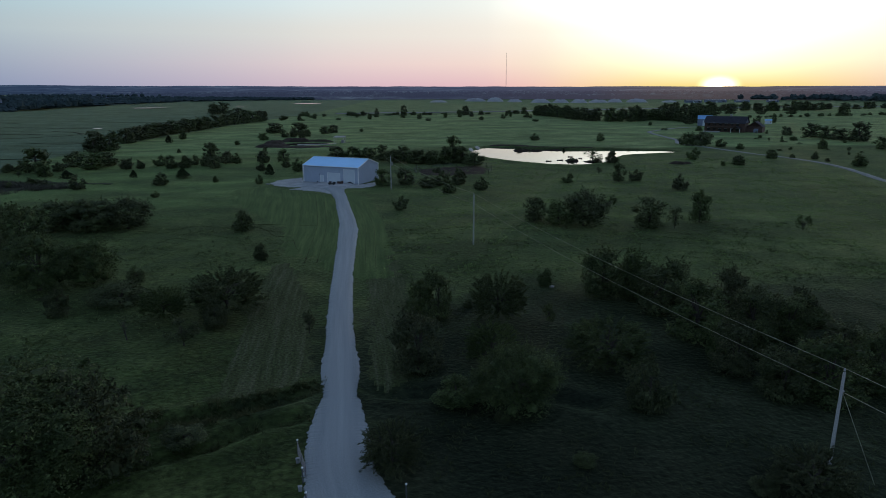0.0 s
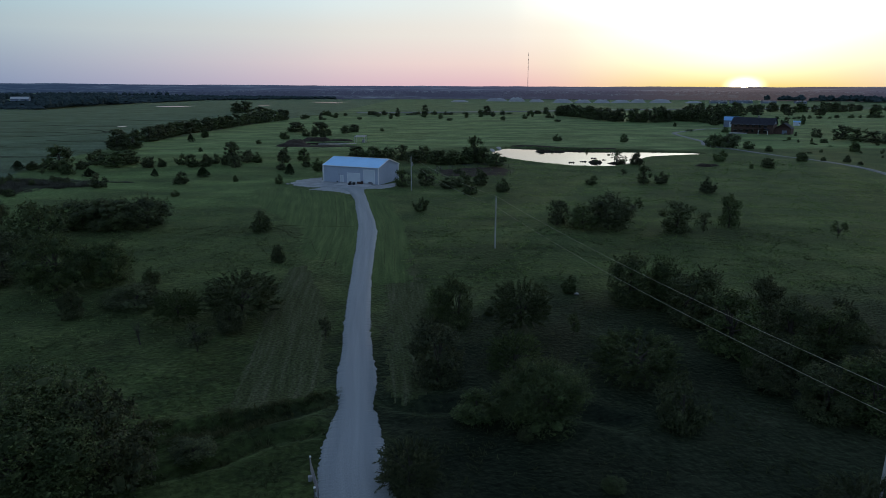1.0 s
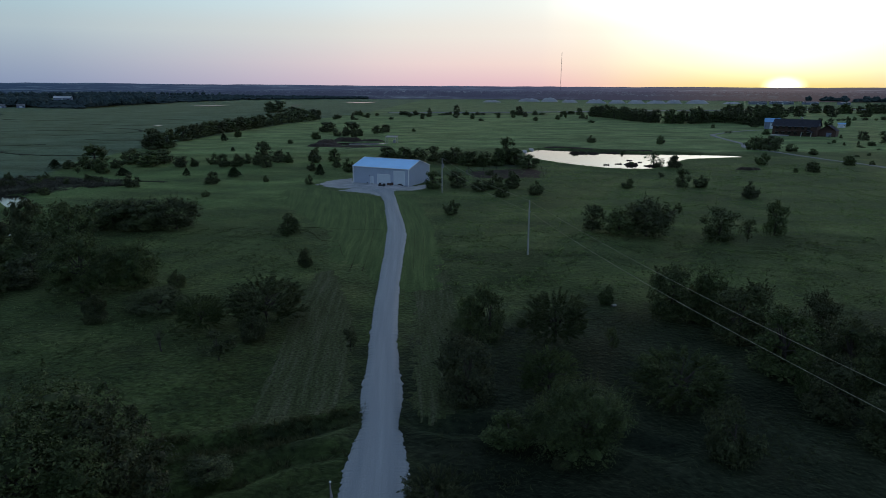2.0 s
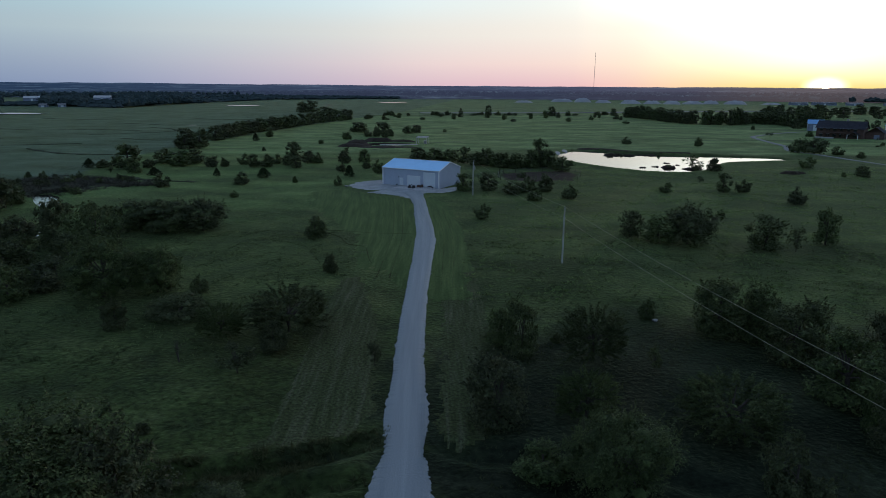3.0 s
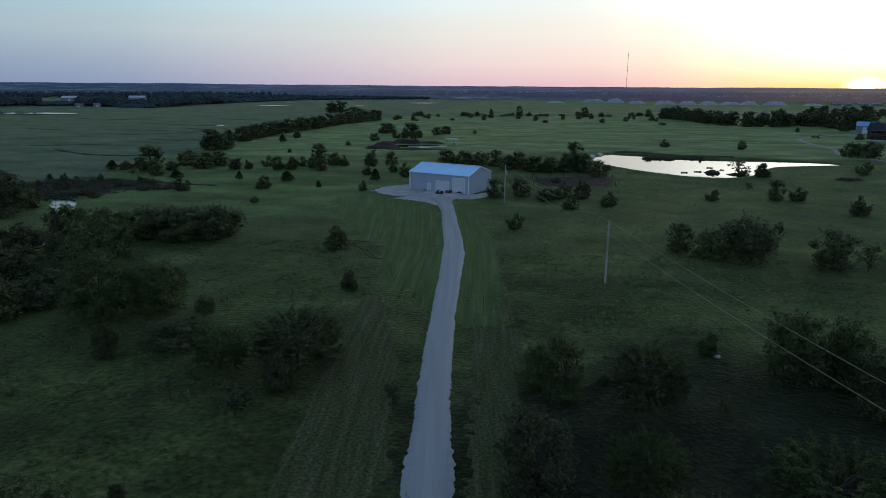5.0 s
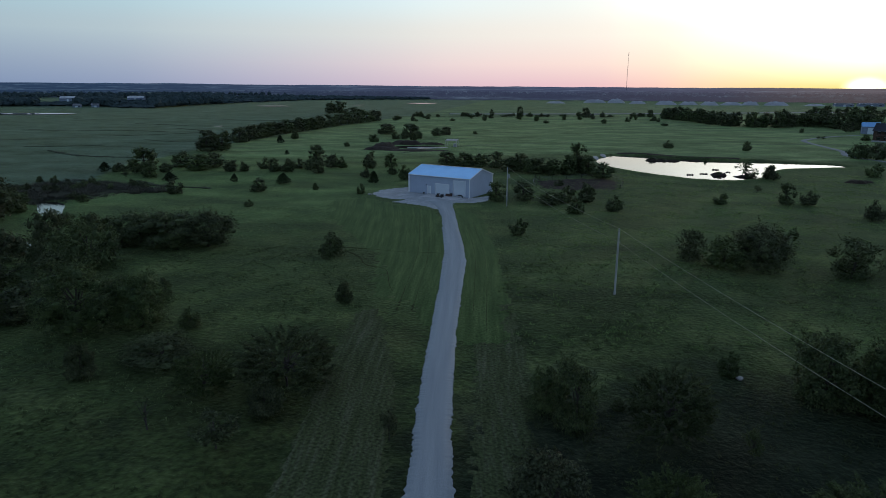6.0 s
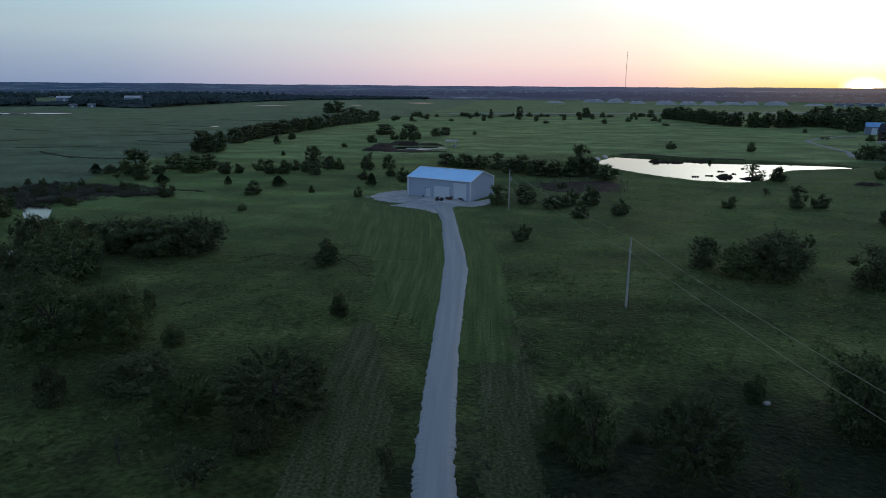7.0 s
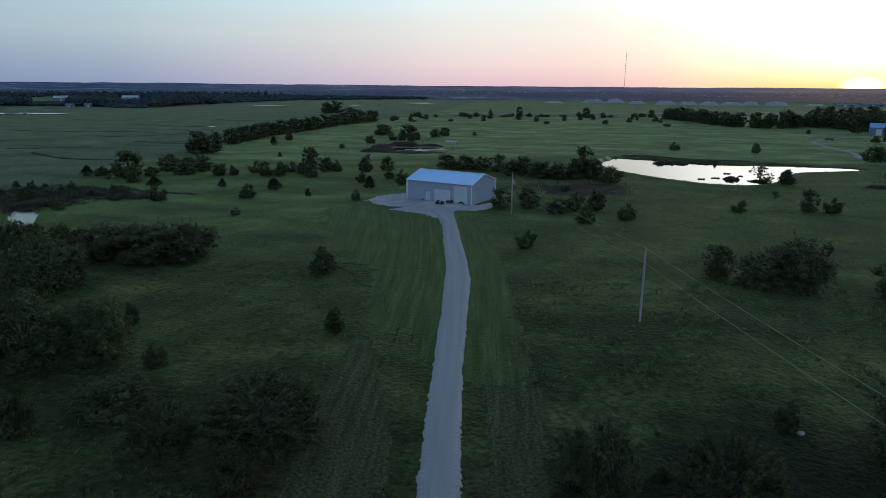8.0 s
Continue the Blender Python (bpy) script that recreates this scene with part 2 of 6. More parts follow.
WILLOW = material("grey_leaves", [(0.051, 0.067, 0.024), (0.090, 0.106, 0.044)], 0.6, rough=0.8, leaf=0.3, vary=0.35, gloss=0.25)
# bluer than near leaves: distance haze is put into this colour
FAR_LEAF = material("far_foliage_hazed", [(0.028, 0.040, 0.040), (0.045, 0.063, 0.063), (0.070, 0.086, 0.088)], 0.012, rough=1.0, fine=0.3,
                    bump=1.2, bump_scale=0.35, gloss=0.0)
RIDGE_HAZE = material("ridge_haze_glow", [(0.002, 0.004, 0.004), (0.014, 0.020, 0.019), (0.124, 0.133, 0.112)], 0.0045, rough=1.0, fine=0.8, gloss=0.0, stretch=(1, 1, 14), fine_at=7)
RIDGE_HAZE.node_tree.nodes["Principled BSDF"].inputs["Emission Color"].default_value = (0.62, 0.78, 1.0, 1)
haze_nodes, haze_links = RIDGE_HAZE.node_tree.nodes, RIDGE_HAZE.node_tree.links
# far haze painted as a glow: blue away from the sun, warm below it
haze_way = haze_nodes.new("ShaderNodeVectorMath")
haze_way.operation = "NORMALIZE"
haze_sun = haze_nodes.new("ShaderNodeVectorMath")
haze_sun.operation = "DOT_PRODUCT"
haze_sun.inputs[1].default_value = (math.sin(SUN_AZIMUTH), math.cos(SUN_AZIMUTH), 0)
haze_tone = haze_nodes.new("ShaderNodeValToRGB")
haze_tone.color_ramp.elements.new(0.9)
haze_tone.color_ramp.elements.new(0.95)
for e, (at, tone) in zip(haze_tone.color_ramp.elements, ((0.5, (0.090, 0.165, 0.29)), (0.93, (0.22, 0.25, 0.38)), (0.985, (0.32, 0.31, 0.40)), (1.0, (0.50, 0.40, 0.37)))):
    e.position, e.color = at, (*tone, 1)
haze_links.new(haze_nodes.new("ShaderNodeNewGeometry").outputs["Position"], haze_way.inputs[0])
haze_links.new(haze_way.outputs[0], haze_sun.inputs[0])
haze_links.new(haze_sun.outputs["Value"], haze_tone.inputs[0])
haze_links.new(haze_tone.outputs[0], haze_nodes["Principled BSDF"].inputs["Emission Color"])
# the painted haze glows stronger the farther off the surface lies
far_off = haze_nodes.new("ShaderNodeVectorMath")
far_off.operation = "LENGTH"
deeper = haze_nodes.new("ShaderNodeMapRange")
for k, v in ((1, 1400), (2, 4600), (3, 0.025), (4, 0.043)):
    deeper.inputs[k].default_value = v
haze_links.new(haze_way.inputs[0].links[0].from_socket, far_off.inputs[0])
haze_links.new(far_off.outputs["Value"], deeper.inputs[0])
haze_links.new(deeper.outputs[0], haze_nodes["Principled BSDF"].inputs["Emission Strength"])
WALL_METAL = material("grey_wall_steel", [(0.357, 0.398, 0.487), (0.410, 0.453, 0.548)], 0.25, rough=0.55, fine=0.04, gloss=0.4)
# blue of the mirrored sky is put into the white steel's base colour
ROOF_METAL = material("roof_steel_sky_tint", [(0.350, 0.636, 0.895), (0.415, 0.707, 0.967)], 0.3, rough=0.38, fine=0.05, gloss=0.6, metal=0.55)
TRIM = material("white_trim", [(0.72, 0.72, 0.73), (0.80, 0.80, 0.80)], 0.6, rough=0.5)
DOOR_WHITE = material("white_door", [(0.56, 0.60, 0.65), (0.62, 0.66, 0.70)], 0.5, rough=0.5, fine=0.03)
WOOD_POLE = material("weathered_pole", [(0.34, 0.33, 0.32), (0.48, 0.46, 0.45)], 1.2, rough=0.95, fine=0.3, bump=0.01, stretch=(3, 3, 0.2))
DARK_WOOD = material("stained_timber", [(0.060, 0.032, 0.024), (0.120, 0.068, 0.050)], 0.8, rough=0.8, fine=0.25)
SHINGLE = material("dark_shingles", [(0.045, 0.046, 0.060), (0.085, 0.085, 0.105)], 0.7, rough=0.9, fine=0.3, bump=0.02)
WIRE = material("weathered_wire", [(0.360, 0.336, 0.240), (0.456, 0.432, 0.336)], 2.0, rough=0.8)
STEEL = material("dull_steel", [(0.12, 0.12, 0.13), (0.2, 0.2, 0.21)], 2.0, rough=0.5, metal=0.6)
BLACK = material("black_paint", [(0.012, 0.012, 0.014), (0.028, 0.028, 0.03)], 2.0, rough=0.5)
ORANGE = material("faded_machine_paint", [(0.10, 0.035, 0.015), (0.16, 0.06, 0.03)], 2.0, rough=0.5)
GREY_PLASTIC = material("grey_plastic", [(0.24, 0.24, 0.25), (0.3, 0.3, 0.31)], 2.0, rough=0.5)
GLASS = material("window_glass", [(0.02, 0.022, 0.026), (0.03, 0.032, 0.036)], 1.0, rough=0.06, gloss=0.8)
BLUE_WALL = material("blue_grey_siding", [(0.16, 0.19, 0.26), (0.22, 0.25, 0.32)], 0.8, rough=0.7, fine=0.1)
CERAMIC = material("porcelain", [(0.3, 0.3, 0.31), (0.36, 0.36, 0.37)], 3.0, rough=0.3)
ASPHALT = material("highway_asphalt", [(0.16, 0.16, 0.165), (0.22, 0.22, 0.225)], 0.1, rough=0.8, fine=0.2)


def water_material():
    m = bpy.data.materials.new("still_water")
    m.use_nodes = True
    n, l = m.node_tree.nodes, m.node_tree.links
    p = n["Principled BSDF"]
    p.inputs["Base Color"].default_value = (0.012, 0.013, 0.011, 1)
    p.inputs["Roughness"].default_value = 0.03
    p.inputs["IOR"].default_value = 1.33
    place = n.new("ShaderNodeNewGeometry")
    w = n.new("ShaderNodeTexNoise")
    w.inputs["Scale"].default_value, w.inputs["Detail"].default_value = 0.8, 3
    b = n.new("ShaderNodeBump")
    b.inputs["Strength"].default_value, b.inputs["Distance"].default_value = 0.3, 0.01
    l.new(place.outputs["Position"], w.inputs[0])
    l.new(w.outputs[0], b.inputs["Height"])
    l.new(b.outputs[0], p.inputs["Normal"])
    return m


WATER = water_material()


# ---- mesh helpers
def obj(name, mesh, mat, parent=None, label=""):
    ob = new(name, mesh)
    if mat and not mesh.materials:
        mesh.materials.append(mat)
    ob.parent = parent
    if label:
        ob["label"] = label
    return ob


def part(name, bm, mat, parent=None, label="", smooth=False):
    mesh = bpy.data.meshes.new(name)
    bm.to_mesh(mesh)
    bm.free()
    if smooth:
        mesh.shade_smooth()
    return obj(name, mesh, mat, parent, label)


def sheet(name, verts, faces, mat, parent=None, label="", smooth=False):
    mesh = bpy.data.meshes.new(name)
    mesh.from_pydata(verts, [], faces)
    if smooth:
        mesh.shade_smooth()
    mesh.update()
    return obj(name, mesh, mat, parent, label)


def box(sx, sy, sz, at=(0, 0, 0), bevel=0.0, turn=None, bm=None):
    """A box with its base's middle at the place given."""
    bm = bm or bmesh.new()
    made = bmesh.ops.create_cube(bm, size=1)["verts"]
    bmesh.ops.scale(bm, vec=(sx, sy, sz), verts=made)
    if bevel:
        edges = list({e for v in made for e in v.link_edges})
        made = list({v for f in bmesh.ops.bevel(bm, geom=edges, offset=bevel, segments=2, affect="EDGES", profile=0.5)["faces"] for v in f.verts} | {v for v in made if v.is_valid})
    bmesh.ops.translate(bm, vec=(0, 0, sz / 2), verts=made)
    if turn:
        bmesh.ops.transform(bm, matrix=turn, verts=made)
    bmesh.ops.translate(bm, vec=at, verts=made)
    return bm


def rod(a, b, r1, r2=None, sides=8, bm=None):
    """A round bar from a to b."""
    bm = bm or bmesh.new()
    a, b = Vector(a), Vector(b)
    made = bmesh.ops.create_cone(bm, cap_ends=True, segments=sides, radius1=r1, radius2=r1 if r2 is None else r2, depth=(b - a).length)["verts"]
    turn = (b - a).to_track_quat("Z", "Y").to_matrix().to_4x4()
    bmesh.ops.transform(bm, matrix=Matrix.Translation((a + b) / 2) @ turn, verts=made)
    return bm


def empty(name, m, label, category, group="", kind=""):
    ob = new(name)
    ob.matrix_world = m
    return tagged(ob, label, category, group, kind)


# ---- the lie of the land
def line_distance(x, y, points):
    best = np.full(np.shape(x), 1e9)
    for (ax, ay), (bx, by) in zip(points, points[1:]):
        ux, uy = bx - ax, by - ay
        s = np.clip(((x - ax) * ux + (y - ay) * uy) / (ux * ux + uy * uy), 0, 1)
        best = np.minimum(best, np.hypot(x - ax - s * ux, y - ay - s * uy))
    return best


def inside(x, y, ring):
    """Signed distance to a closed outline: negative inside."""
    hit = np.zeros(np.shape(x), bool)
    for (ax, ay), (bx, by) in zip(ring, ring[1:] + ring[:1]):
        cross = (ay > y) != (by > y)
        with np.errstate(divide="ignore", invalid="ignore"):
            hit ^= cross & (x < (bx - ax) * (y - ay) / ((by - ay) or 1e-9) + ax)
    d = line_distance(x, y, ring + ring[:1])
    return np.where(hit, -d, d)


def curve_through(points, steps=6, closed=False):
    """Points along a smooth line through those given."""
    p = [Vector((*q, 0)) for q in points]
    n, out = len(p), []
    for i in range(n if closed else n - 1):
        if closed:
            a, b, c, d = p[i - 1], p[i], p[(i + 1) % n], p[(i + 2) % n]
        else:
            a, b, c, d = p[max(0, i - 1)], p[i], p[i + 1], p[min(n - 1, i + 2)]
        for k in range(steps):
            t = k / steps
            v = 0.5 * ((2 * b) + (c - a) * t + (2 * a - 5 * b + 4 * c - d) * t * t + (3 * b - a - 3 * c + d) * t ** 3)
            out.append((v.x, v.y))
    if not closed:
        out.append((p[-1].x, p[-1].y))
    return out


POND = curve_through([(20, 280), (24, 292), (30, 301), (40, 300), (50, 292), (61, 288), (77, 287), (88, 284), (96, 282), (105, 281), (109, 274),
        (102, 272), (89, 267), (81, 263), (74, 252), (67, 239), (60, 233), (54, 231), (46, 233), (39, 239), (32, 247), (25, 258), (21, 268)], 3, True)
CREEK_POND = curve_through([(-106.5, 147.4), (-104.8, 150), (-108, 155), (-113, 161.6), (-118.5, 164), (-120.4, 162), (-116.4, 157), (-112, 152)], 4, True)
BROOK = [(-94, 120), (-89, 116.5), (-86, 118), (-88, 123), (-93, 126), (-96, 124)]
MUD_POND = curve_through([(-66, 315), (-54, 312), (-45, 318), (-47, 325), (-58, 327), (-68, 324)], 3, True)
DITCH_A = [(-7.9, 57.2), (-11.4, 55.1), (-15.9, 53.1), (-21.1, 51.5), (-34, 47.5), (-52, 46)]
DITCH_B = [(-8.4, 51.8), (-12.7, 50.4), (-15.5, 47.6), (-19.8, 45.3), (-30, 43), (-52, 42)]
DITCH_C = [(-4.2, 56.6), (0, 55.6), (9, 56.5), (16, 53)]
ROAD = [(2.5, -30), (1.5, 8), (-0.6, 26), (-2.6, 36), (-4.1, 41), (-5.0, 44.2), (-5.5, 47), (-5.85, 50.5), (-6.25, 54), (-6.6, 57), (-7.2, 61.6), (-8.2, 69), (-9.0, 74.6), (-9.6, 80),
        (-10.2, 85), (-11.2, 95), (-12.0, 103.5), (-12.8, 112), (-13.95, 124), (-14.95, 131.5), (-16.3, 139.5), (-18.2, 149.6), (-20.3, 161.6), (-22.5, 171), (-25, 180)]
ROAD_HALF = [(-30, 4.0), (30, 4.0), (40.5, 3.0), (42.6, 2.66), (46.2, 2.44), (50.5, 2.3), (53.9, 1.95), (55, 1.6), (57, 1.52), (59, 1.8), (62, 1.88), (69, 1.64), (74, 1.56), (95, 1.5), (102.5, 1.62), (112, 1.68),
             (123.7, 1.98), (131, 1.8), (140, 1.72), (161, 1.58), (172, 1.9), (180, 3.0)]


BASINS = [(ring, bank, (min(p[0] for p in ring) - 16, max(p[0] for p in ring) + 16, min(p[1] for p in ring) - 16, max(p[1] for p in ring) + 16))
          for ring, bank in ((POND, 0.4), (CREEK_POND, 0.35), (MUD_POND, 0.4), (curve_through(BROOK, 4, True), 0.2))]


def land(x, y):
    """The ground's height."""
    shape = np.shape(x)
    x, y = np.atleast_1d(np.asarray(x, float)), np.atleast_1d(np.asarray(y, float))
    z = 0.10 * np.sin(x * 0.11 + 0.6 * np.sin(y * 0.05)) + 0.10 * np.sin(y * 0.083 + 1.0 + 0.8 * np.sin(x * 0.06))
    z = z + 0.05 * np.sin(x * 0.43 + y * 0.21) * np.sin(y * 0.37 - x * 0.13)
    home = (np.abs(x) < 90) & (y > -50) & (y < 240)
    if home.any():
        px, py, pz = x[home], y[home], z[home]
        pz = pz * np.clip((line_distance(px, py, ROAD) - 2.5) / 6, 0, 1) * np.clip((np.hypot(px + 26, py - 188) - 14) / 14, 0, 1)
        pz = pz + 0.85 * np.exp(-((px - 12) ** 2 / 260 + (py - 110) ** 2 / 420))
        for path, deep, wide in ((DITCH_A, 0.5, 0.8), (DITCH_B, 0.35, 0.7), (DITCH_C, 0.5, 0.9)):
            d = line_distance(px, py, path)
            clear = np.clip((line_distance(px, py, ROAD) - 2.1) / 1.2, 0, 1)
            pz = pz - clear * (deep * np.exp(-(d / wide) ** 2) - 0.22 * np.exp(-((d - 2.3 * wide) / wide) ** 2))
        z[home] = pz
    for ring, bank, box_ in BASINS:
        close = (x > box_[0]) & (x < box_[1]) & (y > box_[2]) & (y < box_[3])
        if not close.any():
            continue
        px, py, pz = x[close], y[close], z[close]
        d = inside(px, py, ring)
        pz = np.where(d < 14, pz * np.clip(d / 14, 0, 1), pz)
        pz = pz + bank * np.exp(-((d - 3.2) / 2.2) ** 2) - 0.32 + 0.32 * np.clip((d + 0.6) / 1.2, 0, 1) - np.clip(-d * 0.2, 0, 1.2)
        if ring is POND:
            pz = pz + 0.45 * np.exp(-(d - 4) ** 2 / 14) * np.clip((px - 28) / 8, 0, 1) * np.clip((py - 286) / 4, 0, 1)
        z[close] = pz
    far = np.clip((np.hypot(x, y) - 520) / 1500, 0, 1)
    return (z + far * 0.8 * np.sin(x * 0.0041 + 1.3) * np.sin(y * 0.0033 + 0.4)).reshape(shape)


def steps(*runs):
    """Grid lines: (from, to, step) runs."""
    out = []
    for a, b, s in runs:
        out += list(np.arange(a, b - s * 0.01, s))
    return np.array(out + [runs[-1][1]])


def grid_mesh(name, gx, gy, height, mat, **more):
    X, Y = np.meshgrid(gx, gy)
    verts = np.stack([X, Y, height(X, Y)], -1).reshape(-1, 3)
    w = len(gx)
    a = (np.arange(len(gy) - 1)[:, None] * w + np.arange(w - 1)[None]).reshape(-1)
    faces = np.stack([a, a + 1, a + 1 + w, a + w], -1)
    return sheet(name, verts.tolist(), faces.tolist(), mat, smooth=True, **more)


ground = grid_mesh("ground", steps((-4900, -900, 250), (-900, -300, 25), (-300, -130, 5), (-130, -60, 2), (-60, 60, 0.8), (60, 120, 1.8), (120, 300, 6), (300, 900, 30), (900, 4900, 250)),
                   steps((-4900, -200, 300), (-200, 24, 14), (24, 100, 0.8), (100, 210, 1.4), (210, 345, 1.8), (345, 600, 8), (600, 1400, 40), (1400, 4900, 200)), land, GROUND)
spot = np.zeros(len(ground.data.vertices) * 3)
ground.data.vertices.foreach_get("co", spot)
x_, y_ = spot[0::3], spot[1::3]


def ease(v, a, b):
    u = np.clip((v - a) / (b - a), 0, 1)
    return u * u * (3 - 2 * u)


# beyond the hedgerow the meadow is ranker and duller
edge = np.interp(y_, [150, 200, 230, 300, 540, 700], [-128, -134, -146, -152, -140, -120])
meadow = np.maximum(ease(edge - x_, -6, 6) * ease(y_, 150, 185), 0.45 * ease(y_ - 650 - 0.26 * x_ - 12 * np.sin(x_ * 0.021), -15, 15))
# past the ponds lies a paler hay field
pale_from = np.interp(x_, [-150, -60, 20, 110, 170], [262, 278, 306, 292, 300])
hay = ease(y_ - pale_from, -9, 9) * (1 - meadow)
# the grazed slope between creek and shed is paler too
grazed = ease(y_, 112, 165) * ease(-26 - x_, 0, 30) * (1 - meadow)
# the grass is darker nearer the gate, most of all among the trees
darkish = ease(108 - y_, 0, 44) * np.interp(x_, [-60, -20, 0, 14, 60], [0.3, 0.28, 0.75, 1.1, 1.15])
darkish = darkish * (1 - 0.65 * ease(-4 - x_, 0, 4) * ease(x_, -30, -20) * ease(54 - y_, 0, 6))
darkish = np.maximum(darkish, ease(np.abs(x_), 112, 140) * ease(100 - y_, 0, 20))
for name, weight in (("darkish", darkish), ("grazed", grazed), ("hay", hay), ("meadow", meadow)):
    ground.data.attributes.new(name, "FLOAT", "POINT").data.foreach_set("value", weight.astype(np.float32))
tagged(ground, "rough dark green pasture with clumps and low swells", "ground", kind="structure")


def pool(name, ring, z, label):
    bm = bmesh.new()
    bm.faces.new([bm.verts.new((x, y, z)) for x, y in ring])
    bmesh.ops.triangulate(bm, faces=bm.faces[:])
    ob = part(name, bm, WATER)
    return tagged(ob, label, "pond", kind="structure")


def grown(ring, by):
    cx, cy = np.mean(ring, 0)
    out = []
    n = len(ring)
    for i in range(n):
        (ax, ay), (bx, by_) = ring[i - 1], ring[(i + 1) % n]
        tx, ty = bx - ax, by_ - ay
        s = math.hypot(tx, ty) or 1
        nx, ny = ty / s, -tx / s
        if inside(np.array(ring[i][0] + nx * 0.3), np.array(ring[i][1] + ny * 0.3), ring) < 0:
            nx, ny = -nx, -ny
        out.append((ring[i][0] + nx * by, ring[i][1] + ny * by))
    return out


pool("water_pond", POND, -0.16, "still farm pond mirroring the pale evening sky")
pool("water_creek", CREEK_POND, -0.16, "small creek pool among brush mirroring the sky")
pool("water_brook", curve_through(BROOK, 4, True), -0.12, "narrow creek pool glimpsed between trees")
pool("water_mud", MUD_POND, 0.02, "shallow muddy pond ringed with dug soil")
for name, cx, cy, a, b, turn in (("water_far_west", -371, 884, 22, 10, 0.1), ("water_far_middle", -200, 1088, 23, 14, 0.1), ("water_far_edge", -510, 590, 60, 16, 0.12), ("water_far_small", -262, 930, 8, 5, 0), ("water_far_glint", -221, 444, 3, 2.4, 0.2)):
    ring = [(cx + a * math.cos(k * math.tau / 28) * (1 + 0.12 * math.sin(k * 1.7)) * math.cos(turn) - b * math.sin(k * math.tau / 28) * math.sin(turn),
             cy + a * math.cos(k * math.tau / 28) * math.sin(turn) + b * math.sin(k * math.tau / 28) * (1 + 0.1 * math.sin(k * 2.3))) for k in range(28)]
    z = float(np.max(land([p[0] for p in ring], [p[1] for p in ring]))) + 0.4
    pool(name, ring, z, "distant stock pond catching the sky")


def ribbon(name, path, half, mat, lift, label, category, rag=0.14, across=5, crown=0.05):
    """A strip along a line, with ragged edges; half gives its half width by y."""
    run = sum(math.dist(a, b) for a, b in zip(path, path[1:]))
    pts = curve_through(path, max(2, min(110 if across == 9 else 40, int(run / (len(path) * 0.13)))))
    hy, hw = [h[0] for h in half], [h[1] for h in half]
    verts, faces, lane, rng = [], [], [], np.random.default_rng(5)
    wear = [0.14 * rng.uniform(-1, 1, len(pts) + 4) + np.convolve(rng.uniform(-1, 1, len(pts) + 4), (0.2, 0.3, 0.3, 0.2, 0), "same") + 0.35 * np.convolve(rng.uniform(-1, 1, len(pts) + 4), np.ones(15) / 4, "same") for side in (0, 1)]
    for i, (x, y) in enumerate(pts):
        (ax, ay), (bx, by) = pts[max(0, i - 1)], pts[min(len(pts) - 1, i + 1)]
        s = math.hypot(bx - ax, by - ay)
        nx, ny = (by - ay) / s, -(bx - ax) / s
        w = float(np.interp(y, hy, hw))
        for k in range(across):
            u = -1 + 2 * k / (across - 1)
            rim = k in (0, across - 1)
            if across > 4 and k in (1, across - 2):
                u = math.copysign(0.955, u)
            q = u * w + (rag * 1.6 * wear[int(u > 0)][i] if abs(u) > 0.95 else 0)
            px, py = x + nx * q, y + ny * q
            lane.append((q, y, 0.0))
            verts.append((px, py, -0.02 if rim else lift + crown * (1 - u * u)))
    for i in range(len(pts) - 1):
        for k in range(across - 1):
            a = i * across + k
            faces.append((a, a + 1, a + across + 1, a + across))
    verts = np.array(verts)
    verts[:, 2] += land(verts[:, 0], verts[:, 1])
    ob = sheet(name, verts.tolist(), faces, mat, smooth=True)
    ob.data.attributes.new("lane", "FLOAT_VECTOR", "POINT").data.foreach_set("vector", np.array(lane, np.float32).ravel())
    return tagged(ob, label, category, kind="structure")


ribbon("road", ROAD, ROAD_HALF, GRAVEL, 0.08, "pale crushed gravel driveway with ragged grass edges", "driveway", rag=0.13, across=9)
ribbon("road_house", [(133, 150), (136, 184), (141, 206), (144, 226), (142, 251), (136, 268), (130, 288), (124, 312), (131, 335), (132, 354), (134, 384), (141, 404), (164, 431), (186, 445)],
       [(0, 1.4), (500, 1.4)], LANE, 0.06, "narrow pale gravel lane past the pond", "lane", rag=0.1)
ribbon("road_highway", [(-95, 684), (0, 708), (110, 742), (280, 812), (520, 860), (900, 900)], [(0, 5.0), (1200, 5.0)], ASPHALT, 0.5,
       "distant two-lane highway across the fields", "highway", rag=0.05)


